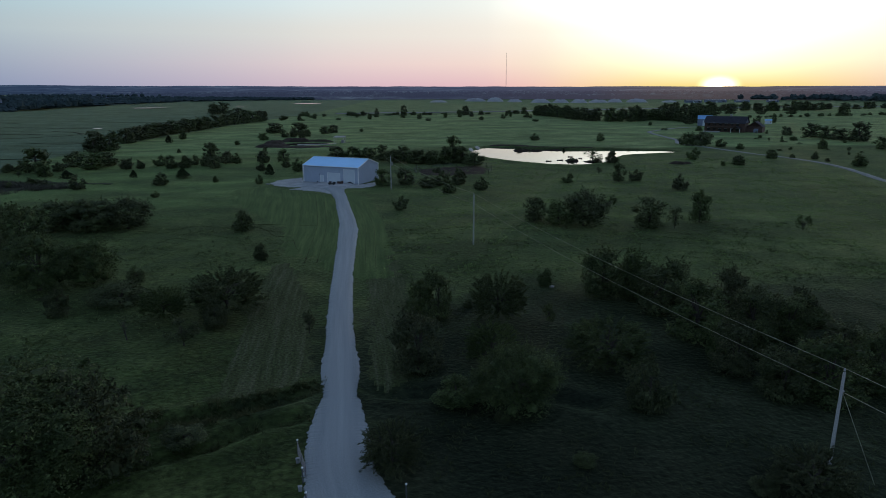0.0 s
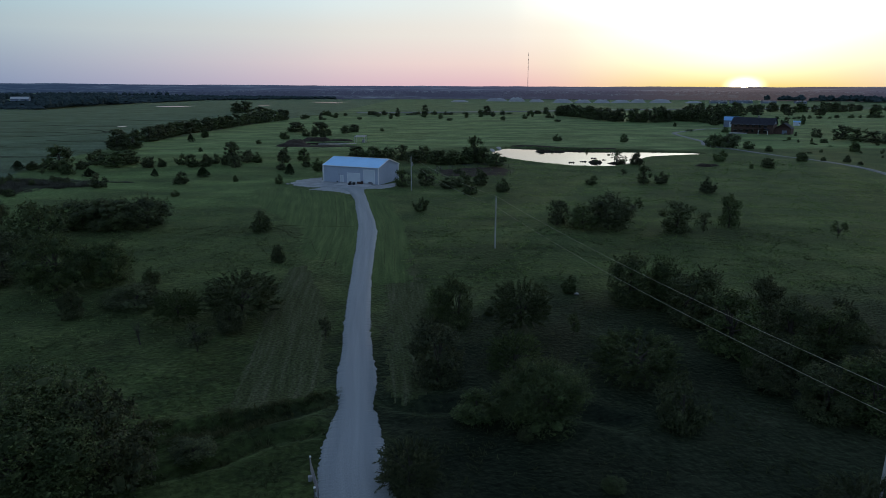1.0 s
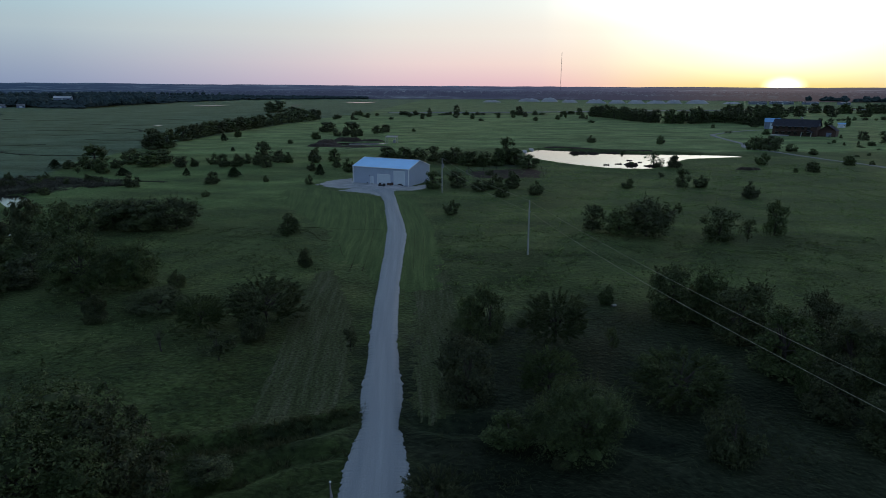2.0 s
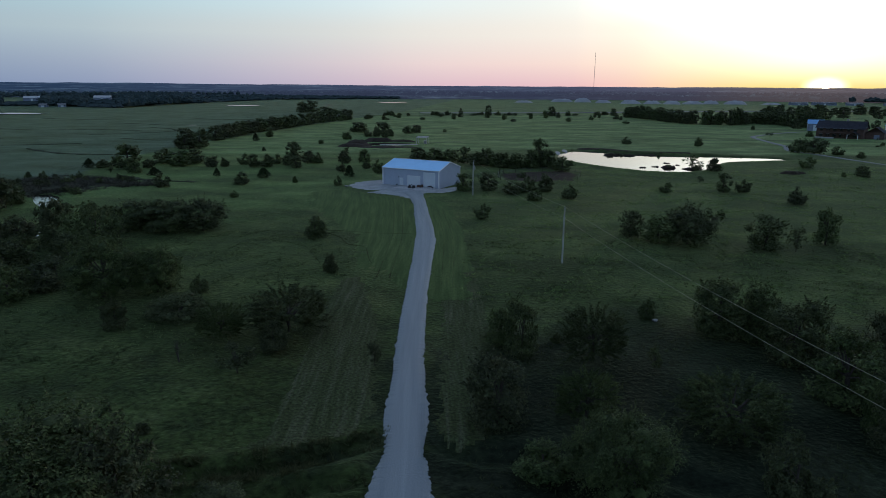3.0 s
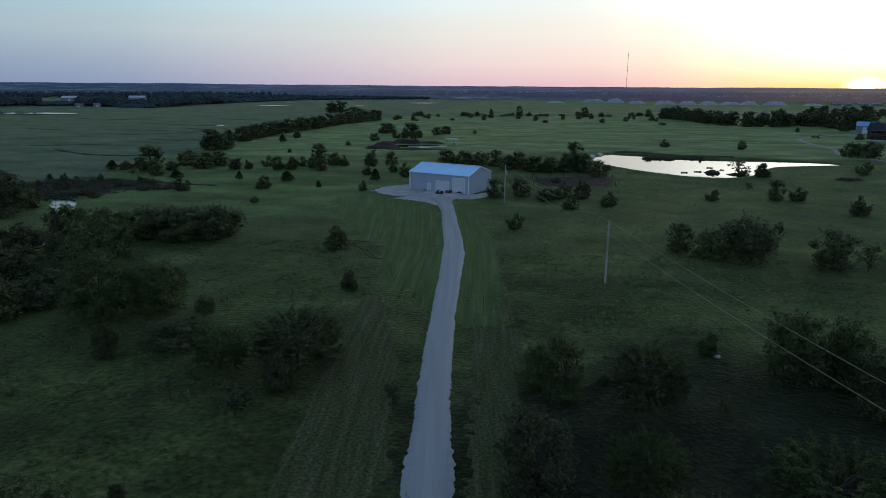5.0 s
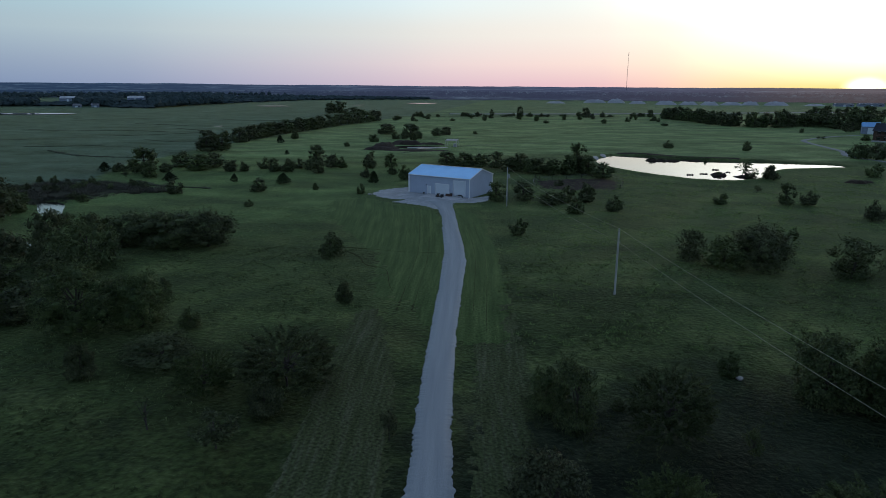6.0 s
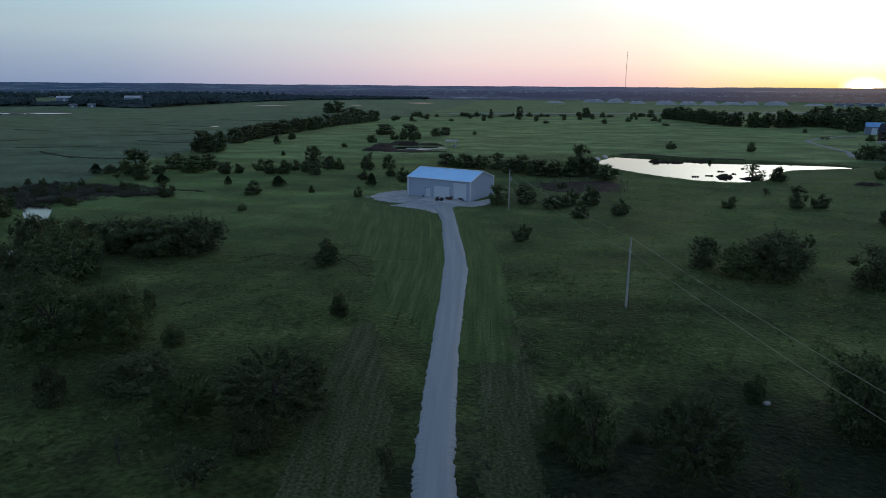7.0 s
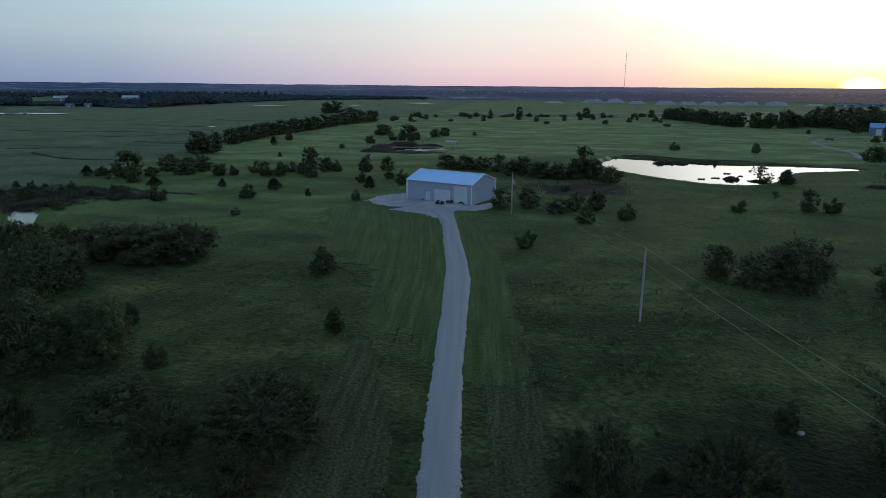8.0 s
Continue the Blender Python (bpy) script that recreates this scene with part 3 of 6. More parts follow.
def patch(name, ring, mat, lift, label, category, step=0.5, rag=0.5, fray=0.0):
    """A ground-hugging patch with an uneven edge inside an outline."""
    xs, ys = [p[0] for p in ring], [p[1] for p in ring]
    gx, gy = np.arange(min(xs) - 1, max(xs) + 1, step), np.arange(min(ys) - 1, max(ys) + 1, step)
    X, Y = np.meshgrid(gx, gy)
    d = inside(X, Y, ring) + rag * np.sin(X * 1.9 + 1.3 * np.sin(Y * 0.9)) * np.sin(Y * 1.1 + X * 0.4) + rag * 0.5 * np.sin(X * 5.1 + Y * 3.7)
    if fray:
        # the edge breaks up into strips and crumbs
        loose = np.random.default_rng(9).random(X.shape)
        loose = 0.5 * loose + 0.25 * np.roll(loose, 1, 0) + 0.25 * np.roll(loose, -1, 0)
        d = d + fray * (1.5 * loose - 0.75)
    Z = land(X, Y) + lift * np.clip(-d / 0.6, -0.6, 1)
    w = len(gx)
    keep = (d < 0.25)
    verts = np.stack([X, Y, Z], -1).reshape(-1, 3)
    a = (np.arange(len(gy) - 1)[:, None] * w + np.arange(w - 1)[None])
    ok = keep[:-1, :-1] & keep[1:, :-1] & keep[:-1, 1:] & keep[1:, 1:]
    if fray:
        # drop the crumbs that lie apart
        ok[1:-1, 1:-1] &= (ok[1:-1, :-2] | ok[1:-1, 2:]) & (ok[:-2, 1:-1] | ok[2:, 1:-1])
        deep = np.where(ok, d[:-1, :-1], 1e9)
        whole, size = deep == deep.min(), 0
        while whole.sum() > size:
            size = whole.sum()
            for _ in range(12):
                w1 = whole.copy()
                w1[1:] |= whole[:-1]
                w1[:-1] |= whole[1:]
                w1[:, 1:] |= whole[:, :-1]
                w1[:, :-1] |= whole[:, 1:]
                whole = w1 & ok
        ok = whole
    a = a[ok]
    faces = np.stack([a, a + 1, a + 1 + w, a + w], -1)
    used = np.unique(faces)
    index = np.zeros(len(verts), int)
    index[used] = np.arange(len(used))
    ob = sheet(name, verts[used].tolist(), index[faces].tolist(), mat, smooth=True)
    if mat in (MOWN, TILLED):
        q = verts[used]
        lane = np.stack([line_distance(q[:, 0], q[:, 1], ROAD) * np.where(q[:, 0] > np.interp(q[:, 1], [p[1] for p in ROAD], [p[0] for p in ROAD]), 1, -1), q[:, 1], 0 * q[:, 0]], 1)
        ob.data.attributes.new("lane", "FLOAT_VECTOR", "POINT").data.foreach_set("vector", lane.astype(np.float32).ravel())
    return tagged(ob, label, category, kind="structure")


patch("pavement_yard", [(-44.5, 188), (-44, 194), (-41, 198), (-37, 201), (-35.6, 193), (-18.4, 185.8), (-13.6, 190), (-12.5, 186), (-14, 181.5), (-16.5, 178.4), (-20.4, 178.6),
      (-21.7, 175), (-22.5, 169), (-25.6, 170), (-27.5, 172.8), (-32, 175), (-36.5, 176.7), (-35, 179.3), (-34.2, 180.7), (-38.3, 181.2), (-42.3, 184.2)],
      YARD, 0.07, "pale gravel yard around the metal shed", "gravel yard", rag=0.35)
patch("ground_tilled", [(-19.6, 54.6), (-17.9, 57.6), (-18.7, 64), (-19.6, 70), (-20.8, 79), (-22.2, 91), (-22.6, 100), (-20.5, 101), (-18.5, 95), (-15, 86), (-12.8, 76), (-11.2, 68), (-10.0, 62), (-11, 57.6), (-15, 55.6)], TILLED, 0.05,
      "strip of scraped bare soil with furrows beside the driveway", "bare soil", step=0.25, rag=0.2, fray=0.8)
patch("ground_mown", [(-22.3, 102.8), (-18, 103.8), (-13.6, 96), (-12.0, 90), (-10.3, 86), (-10.6, 97), (-11.6, 106), (-13.4, 124), (-16.4, 142), (-20.5, 158), (-23.4, 168), (-33, 173), (-45, 181), (-52, 176),
      (-47, 158), (-36, 140), (-28, 126)], MOWN, 0.05, "mown grass with mower lines beside the driveway", "mown grass", rag=0.9, fray=3.0)
patch("ground_worn", [(-4.6, 59), (-2.2, 56), (0.5, 59), (-0.4, 75), (-1.8, 92), (-3.8, 104), (-6.5, 112), (-9.8, 112), (-8.0, 98), (-7.0, 88), (-5.2, 71)], TILLED, 0.05,
      "worn brown verge with wheel lines beside the driveway", "bare soil", step=0.25, rag=0.3, fray=1.6)
patch("ground_verge", [(-10.4, 92), (-2.8, 90), (-3.6, 100), (-6, 123), (-9.5, 145), (-13.5, 163), (-19.5, 172), (-21.5, 166), (-16.2, 142), (-13.2, 124), (-11.4, 105)],
      MOWN, 0.055, "mown verge with wheel lines beside the driveway", "mown grass", rag=0.3, fray=1.5)
for k, (off, y0, y1, wide) in enumerate(((-4.4, 100, 160, 0.13), (-6.3, 100, 166, 0.13), (3.4, 96, 158, 0.12), (5.0, 92, 160, 0.13))):
    lane = [(x + off + 0.06 * math.sin(y * 0.09 + k), y) for x, y in curve_through(ROAD, 3) if y0 < y < y1]
    ribbon("road_rut", lane, [(0, wide), (300, wide)], RUT, 0.072, "faint mower and wheel line in the cut grass", "wheel line", rag=0.16, across=3, crown=0.0)
ribbon("road_rut", [(-33.7, 129.4), (-30, 125.5), (-27.7, 121.3), (-24.9, 119.8), (-23.5, 118), (-21.6, 111.5), (-20.4, 108.5)], [(0, 0.16), (300, 0.16)], RUT, 0.08, "curving tyre track in the cut grass", "wheel line", rag=0.05, across=3, crown=0.0)
ribbon("road_rut", [(-36, 131.5), (-30, 131), (-24, 130.5), (-17.5, 130)], [(0, 0.2), (300, 0.2)], RUT, 0.08, "tyre track crossing the cut grass", "wheel line", rag=0.05, across=3, crown=0.0)
ribbon("ground_margin", [(-160, 628), (-60, 640), (40, 662), (120, 690), (180, 716)], [(0, 7.0), (900, 7.0)], GRASS, 0.05, "dark rough margin beside the highway", "field margin", rag=2.0, crown=0.0)
for k, lane in enumerate(([(-212, 276), (-200, 268), (-183, 260), (-166, 257), (-150, 258)], [(-236, 290), (-218, 294), (-204, 302)], [(-240, 360), (-215, 373), (-205, 390), (-216, 408), (-240, 425)],
                          [(-330, 395), (-290, 388), (-255, 396), (-228, 392)], [(-205, 335), (-180, 328), (-160, 336), (-148, 333)], [(-290, 262), (-262, 268), (-246, 262)], [(-270, 540), (-225, 528), (-190, 536), (-160, 530)], [(-390, 520), (-350, 512), (-318, 520)],
                          [(-300, 470), (-262, 455), (-220, 450)], [(-330, 330), (-290, 318), (-262, 322)], [(-120, 200), (-108, 192), (-90, 189)])):
    ribbon("ground_swale", lane, [(0, 0.9), (600, 0.9)], SWALE, 0.1, "dark damp swale winding through the meadow", "swale", rag=0.8, crown=0.0)
patch("ground_cut_bank", [(30, 302.5), (40, 301.5), (50, 294), (62, 290), (75, 288.6), (76, 291), (62, 294), (51, 299), (41, 306.5), (30, 306.5)], SOIL, 0.06,
      "dark eroded cut bank along the pond", "bank", rag=0.5)
patch("ground_marsh", [(-144, 178), (-137, 196), (-123, 193), (-105, 189), (-98, 183), (-109, 175), (-113, 163), (-120, 156), (-133, 163)], BOG, 0.05, "dark boggy ground beside the creek", "marsh", rag=2.5, fray=9.0)
ribbon("road_track", [(-60, 292), (-50, 308), (-42, 322), (-30, 338), (-4, 353), (30, 361), (65, 367), (117, 368), (150, 372)], [(0, 0.9), (500, 0.9)], MEADOW, 0.03,
       "faint worn track through the pasture", "track", rag=0.3, crown=0.0)
patch("ground_corral", [(-2, 219), (7, 224), (18, 227), (22, 220), (20, 206), (8, 203), (-1, 206)], SOIL, 0.06, "trampled bare soil of an old cattle pen", "bare soil", rag=0.8)


# ---- plants: a few grown forms, each planted many times
def tube(verts, faces, line, radii, sides=6):
    """Adds a tapered bent stem."""
    first = len(verts)
    for i, p in enumerate(line):
        d = (Vector(line[min(i + 1, len(line) - 1)]) - Vector(line[max(0, i - 1)])).normalized()
        q = d.to_track_quat("Z", "Y")
        for k in range(sides):
            a = k * math.tau / sides
            verts.append(tuple(Vector(p) + q @ Vector((math.cos(a), math.sin(a), 0)) * radii[i]))
    for i in range(len(line) - 1):
        for k in range(sides):
            a, b = first + i * sides + k, first + i * sides + (k + 1) % sides
            faces.append((a, b, b + sides, a + sides))
    faces.append(tuple(first + (len(line) - 1) * sides + k for k in range(sides)))


def leaf_mesh(name, centres, normals, along, length, width, hearts=()):
    """Pointed four-cornered leaf clumps, round the twiggy hearts of the boughs."""
    n = normals / np.linalg.norm(normals, axis=1, keepdims=True)
    t = along - n * np.sum(along * n, 1, keepdims=True)
    t /= np.linalg.norm(t, axis=1, keepdims=True) + 1e-9
    b = np.cross(n, t)
    l, w = length[:, None], width[:, None]
    v = np.stack([centres - t * l * 0.5, centres + b * w * 0.5 + t * l * 0.08 + n * l * 0.1, centres + t * l * 0.55 - n * l * 0.08, centres - b * w * 0.5 + t * l * 0.08 + n * l * 0.1], 1).reshape(-1, 3)
    mesh = bpy.data.meshes.new(name)
    verts, faces = v.tolist(), np.arange(len(v)).reshape(-1, 4).tolist()
    if len(hearts):
        bm = bmesh.new()
        bmesh.ops.create_icosphere(bm, subdivisions=1, radius=1)
        co = np.array([q.co[:] for q in bm.verts])
        fa = np.array([[q.index for q in f.verts] for f in bm.faces])
        bm.free()
        for x, y, z, r in hearts:
            faces += (fa + len(verts)).tolist()
            lump = co * r * (0.9 + 0.25 * np.sin(co[:, :1] * 5 + x) * np.sin(co[:, 1:2] * 4 + z)) + np.array([[x, y, z]])
            lump[:, 2] = np.maximum(lump[:, 2], 0.02)
            verts += lump.tolist()
    mesh.from_pydata(verts, [], faces)
    return mesh


def lumpy_crown(rng, h, r, low, lumps, leaves, size, droop=0.0):
    """Leaf clumps on the skins of many overlapping boughs: an uneven crown with gaps."""
    # boughs fill a dome that is wider one way than the other, with a knob or two on top
    d = rng.normal(size=(lumps, 3)) + np.array([[0, 0, 0.25]])
    d /= np.linalg.norm(d, axis=1, keepdims=True)
    reach = rng.uniform(0.3, 1.0, (lumps, 1)) ** 0.45
    lr = (0.17 + 0.17 * rng.random(lumps)) * r
    mid = h * (0.40 + 0.6 * low)
    rise = np.where(d[:, 2] > 0, h - mid - 0.2 * r, mid - h * low - 0.18 * r)
    c = d * reach * np.stack([0.76 * r + 0 * rise, 0.76 * r + 0 * rise, np.maximum(rise, 0.15 * h)], 1) + np.array([[0, 0, mid]])
    bearing = np.arctan2(c[:, 1], c[:, 0])
    c[:, :2] *= (1 + 0.16 * np.sin(2 * bearing + rng.uniform(0, 6)) + 0.08 * np.sin(5 * bearing + rng.uniform(0, 6)))[:, None]
    knob = rng.integers(0, lumps, max(2, lumps // 9))
    c[knob, 2] += rng.uniform(0.02, 0.12, len(knob)) * h
    lr[knob] *= 0.75
    c[:, 2] = np.minimum(c[:, 2], h - 0.85 * lr)
    if low < 0.1:
        ring = np.arange(9) * math.tau / 9 + rng.uniform(0, 0.5, 9)
        lr = np.concatenate([lr, rng.uniform(0.28, 0.4, 9) * r])
        c = np.concatenate([c, np.stack([np.cos(ring) * 0.46 * r, np.sin(ring) * 0.46 * r, lr[-9:] * 0.9], 1)])
        lumps += 9
    hearts = (c.copy(), lr.copy())
    # leafy shoots that stand out of the boughs
    shoots = lumps * 5
    bough = rng.integers(0, lumps, shoots)
    d = rng.normal(size=(shoots, 3)) + np.array([[0, 0, 0.55 - droop]])
    d /= np.linalg.norm(d, axis=1, keepdims=True)
    foot = c[bough] + d * lr[bough][:, None] * 0.75
    tip = d * np.array([[0.8, 0.8, 1.0]]) + np.array([[0, 0, 0.45 - droop]])
    shoot_len = rng.uniform(0.08, 0.24, shoots) * r
    on_shoot = leaves * 2 // 5
    f = rng.integers(0, shoots, on_shoot)
    k = rng.random(on_shoot)
    sp = foot[f] + tip[f] * (k * shoot_len[f])[:, None] + rng.normal(0, 0.035 * r ** 0.5, (on_shoot, 3)) * (1.1 - 0.8 * k)[:, None]
    sn = tip[f] * 0.5 + rng.normal(size=(on_shoot, 3)) * 0.6 + np.array([[0, 0, 0.4]])
    sa = tip[f] + 0.45 * rng.normal(size=(on_shoot, 3))
    leaves -= on_shoot
    pick = rng.choice(lumps, leaves, p=lr ** 1.7 / np.sum(lr ** 1.7))
    e = rng.normal(size=(leaves, 3))
    e[:, 2] = np.where((e[:, 2] < -0.3) & (rng.random(leaves) < 0.6), -e[:, 2], e[:, 2])
    e /= np.linalg.norm(e, axis=1, keepdims=True)
    p = c[pick] + e * lr[pick][:, None] * (0.56 + 0.56 * rng.random((leaves, 1)) ** 0.6) * np.array([[1, 1, 0.85]])
    p[:, 2] = np.maximum(p[:, 2], 0.08)
    normal = e + 0.4 * rng.normal(size=(leaves, 3)) + np.array([[0, 0, 0.45]])
    along = e * 0.7 + rng.normal(size=(leaves, 3)) * 0.5 + np.array([[0, 0, 0.6 - droop]])
    p, normal, along = np.concatenate([p, sp]), np.concatenate([normal, sn]), np.concatenate([along, sa])
    p[:, 2] = np.maximum(p[:, 2], 0.08)
    leaves += on_shoot
    s = size * rng.uniform(0.6, 1.4, leaves)
    return p, normal, along, s, s * rng.uniform(0.45, 0.7, leaves), *hearts


def stems(rng, h, r, tips, girth, count, base=0.02):
    verts, faces = [], []
    top = Vector((rng.uniform(-0.1, 0.1) * r, rng.uniform(-0.1, 0.1) * r, h * 0.62))
    tube(verts, faces, [(0, 0, -0.25), (0.03 * r, 0.02 * r, h * 0.2), tuple(top * 0.7), tuple(top)], [girth * 1.35, girth, girth * 0.7, girth * 0.35], 7)
    order = rng.permutation(len(tips))[:count]
    for i in order:
        tip = Vector(tips[i])
        start = top * float(rng.uniform(0.25, 0.7))
        bend = start.lerp(tip, 0.5) + Vector((0, 0, 0.08 * h))
        tube(verts, faces, [tuple(start), tuple(bend), tuple(tip)], [girth * 0.5, girth * 0.33, girth * 0.1], 5)
    return verts, faces


FORMS = {}


def grow(kind, seed, fine):
    """The trunk and crown meshes of one form; fine is the share of leaves that it keeps, for how near it stands."""
    key = (kind, seed, fine)
    if key in FORMS:
        return FORMS[key]
    rng = np.random.default_rng(17 * seed + {"t": 1, "s": 2, "c": 3, "f": 4, "p": 5, "w": 6, "d": 7, "b": 8}[kind] * 1000)
    big = fine ** -0.37
    mat = LEAF
    if kind == "b":
        h, r = 9.5, 5.4
        *leaf, c, lr = lumpy_crown(rng, h, r, 0.02, 60, int(38000 * fine), 0.175 * big)
        wood = stems(rng, h, r, c, 0.24, 16)
    elif kind == "t":
        h, r = 6.5, 3.0
        *leaf, c, lr = lumpy_crown(rng, h, r, 0.0, 30, int(9500 * fine), 0.205 * big)
        wood = stems(rng, h, r, c, 0.16, 9)
    elif kind == "s":
        h, r = 3.2, 1.8
        *leaf, c, lr = lumpy_crown(rng, h, r, 0.02, 18, int(6500 * fine), 0.16 * big)
        wood = stems(rng, h, r, c, 0.07, 7)
    elif kind == "w":
        h, r, mat = 4.0, 3.0, WILLOW
        *leaf, c, lr = lumpy_crown(rng, h, r, 0.02, 24, int(8000 * fine), 0.17 * big, droop=0.4)
        wood = stems(rng, h, r, c, 0.1, 8)
    elif kind == "p":
        h, r = 3.2, 1.2
        *leaf, c, lr = lumpy_crown(rng, h, r * 1.15, 0.1, 24, int(1100 * fine + 150), 0.19 * big ** 0.6)
        wood = stems(rng, h, r, c, 0.045, 20)
    elif kind == "d":
        h, r = 2.9, 1.0
        *leaf, c, lr = lumpy_crown(rng, h, r, 0.3, 12, 90, 0.2)
        wood = stems(rng, h, r, c * np.array([[1.5, 1.0, 1.1]]), 0.06, 12)
    elif kind == "c":
        h, r, mat = 3.4, 1.3, CEDAR
        n = int(3200 * fine)
        u = rng.random(n) ** 0.75
        a = rng.uniform(0, math.tau, n)
        arms = 0.72 + 0.34 * np.sin(a * 3 + u * 9 + seed) * np.sin(u * 13 + seed * 2 + np.sin(a)) + rng.normal(0, 0.07, n)
        rad = r * (1 - u ** 1.6) ** 0.9 * np.clip(u * 6 + 0.5, 0, 1) * arms
        p = np.stack([rad * np.cos(a), rad * np.sin(a), 0.06 + u * (h - 0.1) + 0.14 * rad], 1)
        e = np.stack([np.cos(a), np.sin(a), 0.9 + 0 * a], 1)
        s = 0.24 * big * rng.uniform(0.6, 1.4, n)
        leaf = [p, e + 0.7 * rng.normal(size=(n, 3)), e + 0.4 * rng.normal(size=(n, 3)), s * 1.2, s * 0.42]
        c = np.array([[0.3, 0.1, 1.5], [-0.3, 0.2, 1.2], [0.1, -0.3, 2.2]])
        wood = stems(rng, h, r, c, 0.07, 3)
    else:
        h, r = 4.6, 3.0
        fronds = 320
        a, u = rng.uniform(0, math.tau, fronds), rng.random(fronds)
        out = np.stack([np.cos(a), np.sin(a)], 1)
        reach = r * (0.25 + 0.6 * rng.random(fronds) ** 0.6)
        start = np.stack([out[:, 0] * reach, out[:, 1] * reach, h * (0.14 + 0.63 * u * (1.15 - 0.45 * (reach / r) ** 2))], 1)
        way = np.stack([out[:, 0] * (0.5 + 0.5 * reach / r), out[:, 1] * (0.5 + 0.5 * reach / r), 0.25 + 0.9 * u], 1) + rng.normal(0, 0.22, (fronds, 3))
        way /= np.linalg.norm(way, axis=1, keepdims=True)
        m = max(6, int(30 * fine))
        k = np.tile(np.arange(m) / m, fronds)
        f = np.repeat(np.arange(fronds), m)
        reach_f = rng.uniform(0.8, 1.5, fronds)[f]
        p = start[f] + way[f] * (k * reach_f)[:, None] - np.array([[0, 0, 1]]) * (0.35 * k ** 2 * reach_f)[:, None] + rng.normal(0, 0.05, (len(f), 3))
        side = np.cross(way[f], np.array([[0, 0, 1.0]]))
        sign = np.where(np.arange(len(f)) % 2 == 0, 1, -1)[:, None]
        along = side * sign * 0.7 + way[f] * 0.8
        s = 0.34 * big ** 0.7 * rng.uniform(0.7, 1.3, len(f)) * (1.1 - 0.6 * k)
        leaf = [p, np.array([[0, 0, 1.0]]) + 0.45 * rng.normal(size=(len(f), 3)), along, s, s * 0.36]
        c = start
        wood = stems(rng, h, r, c, 0.11, 16)
    hearts = np.concatenate([c, lr[:, None] * (0.42 if fine > 0.25 else 0.6)], 1) if kind in "tswb" else ()
    crown = leaf_mesh("crown", *leaf, hearts)
    crown.materials.append(mat)
    trunk = bpy.data.meshes.new("trunk")
    trunk.from_pydata(*[wood[0], [], wood[1]])
    trunk.materials.append(BARK)
    FORMS[key] = (trunk, crown, h, r)
    return FORMS[key]


KINDS = {"t": ("tree", "broad dark green leafy tree with foliage low to the grass", "tree", 5),
         "b": ("tree", "large spreading dark green tree with many lobes", "tree", 2),
         "s": ("shrub", "rounded dark green shrub standing alone in the pasture", "shrub", 5),
         "c": ("cedar", "small dark conical cedar in the pasture", "cedar", 4),
         "f": ("locust_tree", "spreading tree with feathery upturned fronds", "tree", 3),
         "p": ("sapling", "thin sparse sapling with open branches", "sapling", 3),
         "w": ("willow", "pale grey-green bushy willow near the creek", "willow", 3),
         "d": ("dead_tree", "small leaning dead tree with a few leaves", "dead tree", 1)}
chance = random.Random(11)


def plant(kind, x, y, h, r, group, label=""):
    """Plants one form, h tall and r in radius, at its place on the land."""
    name, words, category, seeds = KINDS[kind]
    away = math.hypot(x, y - 20)
    fine = 1.0 if away < 72 else 0.6 if away < 90 else 0.3 if away < 125 else 0.17 if away < 230 else 0.085 if away < 400 else 0.04
    trunk, crown, h0, r0 = grow(kind, chance.randrange(seeds), fine)
    lean = 18 if kind == "d" else chance.uniform(-3, 3)
    root = empty(name, Matrix.LocRotScale((x, y, float(land(x, y)) - 0.03), Euler((radians(lean), 0, chance.uniform(0, 6.28))), (r / r0, r / r0, h / h0)), label or words, category, group)
    obj("trunk", trunk, None, root)
    obj("crown", crown, None, root)
    return root


NEAR_LEFT = [
    ("b", -26.4, 41.8, 9.7, 5.8), ("t", -22.3, 44.5, 8.8, 3.2), ("s", -17.7, 48.0, 1.6, 1.7),
    ("s", -43.5, 76.9, 3.8, 1.4), ("d", -31.9, 69.5, 2.9, 1.0), ("p", -25.0, 67.8, 3.5, 1.6),
    ("f", -30.5, 76.2, 4.2, 2.4), ("w", -38.3, 81.6, 2.8, 3.8), ("f", -23.6, 78.7, 5.6, 4.1),
    ("s", -23.2, 73.1, 3.8, 1.5), ("p", -11.9, 70.9, 2.9, 0.8), ("s", -40.0, 90.5, 2.8, 1.2),
    ("b", -52.1, 87.7, 8.1, 4.6), ("b", -46.2, 90.5, 6.6, 3.5), ("s", -54.4, 98.3, 3.2, 2.6),
    ("w", -69.3, 112.0, 8.5, 4.8), ("b", -71.2, 128.3, 6.3, 4.2), ("b", -64.5, 127.3, 6.7, 5.2),
    ("b", -58.3, 128.5, 6.5, 4.4), ("s", -34.7, 125.2, 4.0, 2.2), ("s", -25.4, 102.6, 3.0, 1.2),
    ("s", -68.2, 165.4, 1.8, 1.1),
]
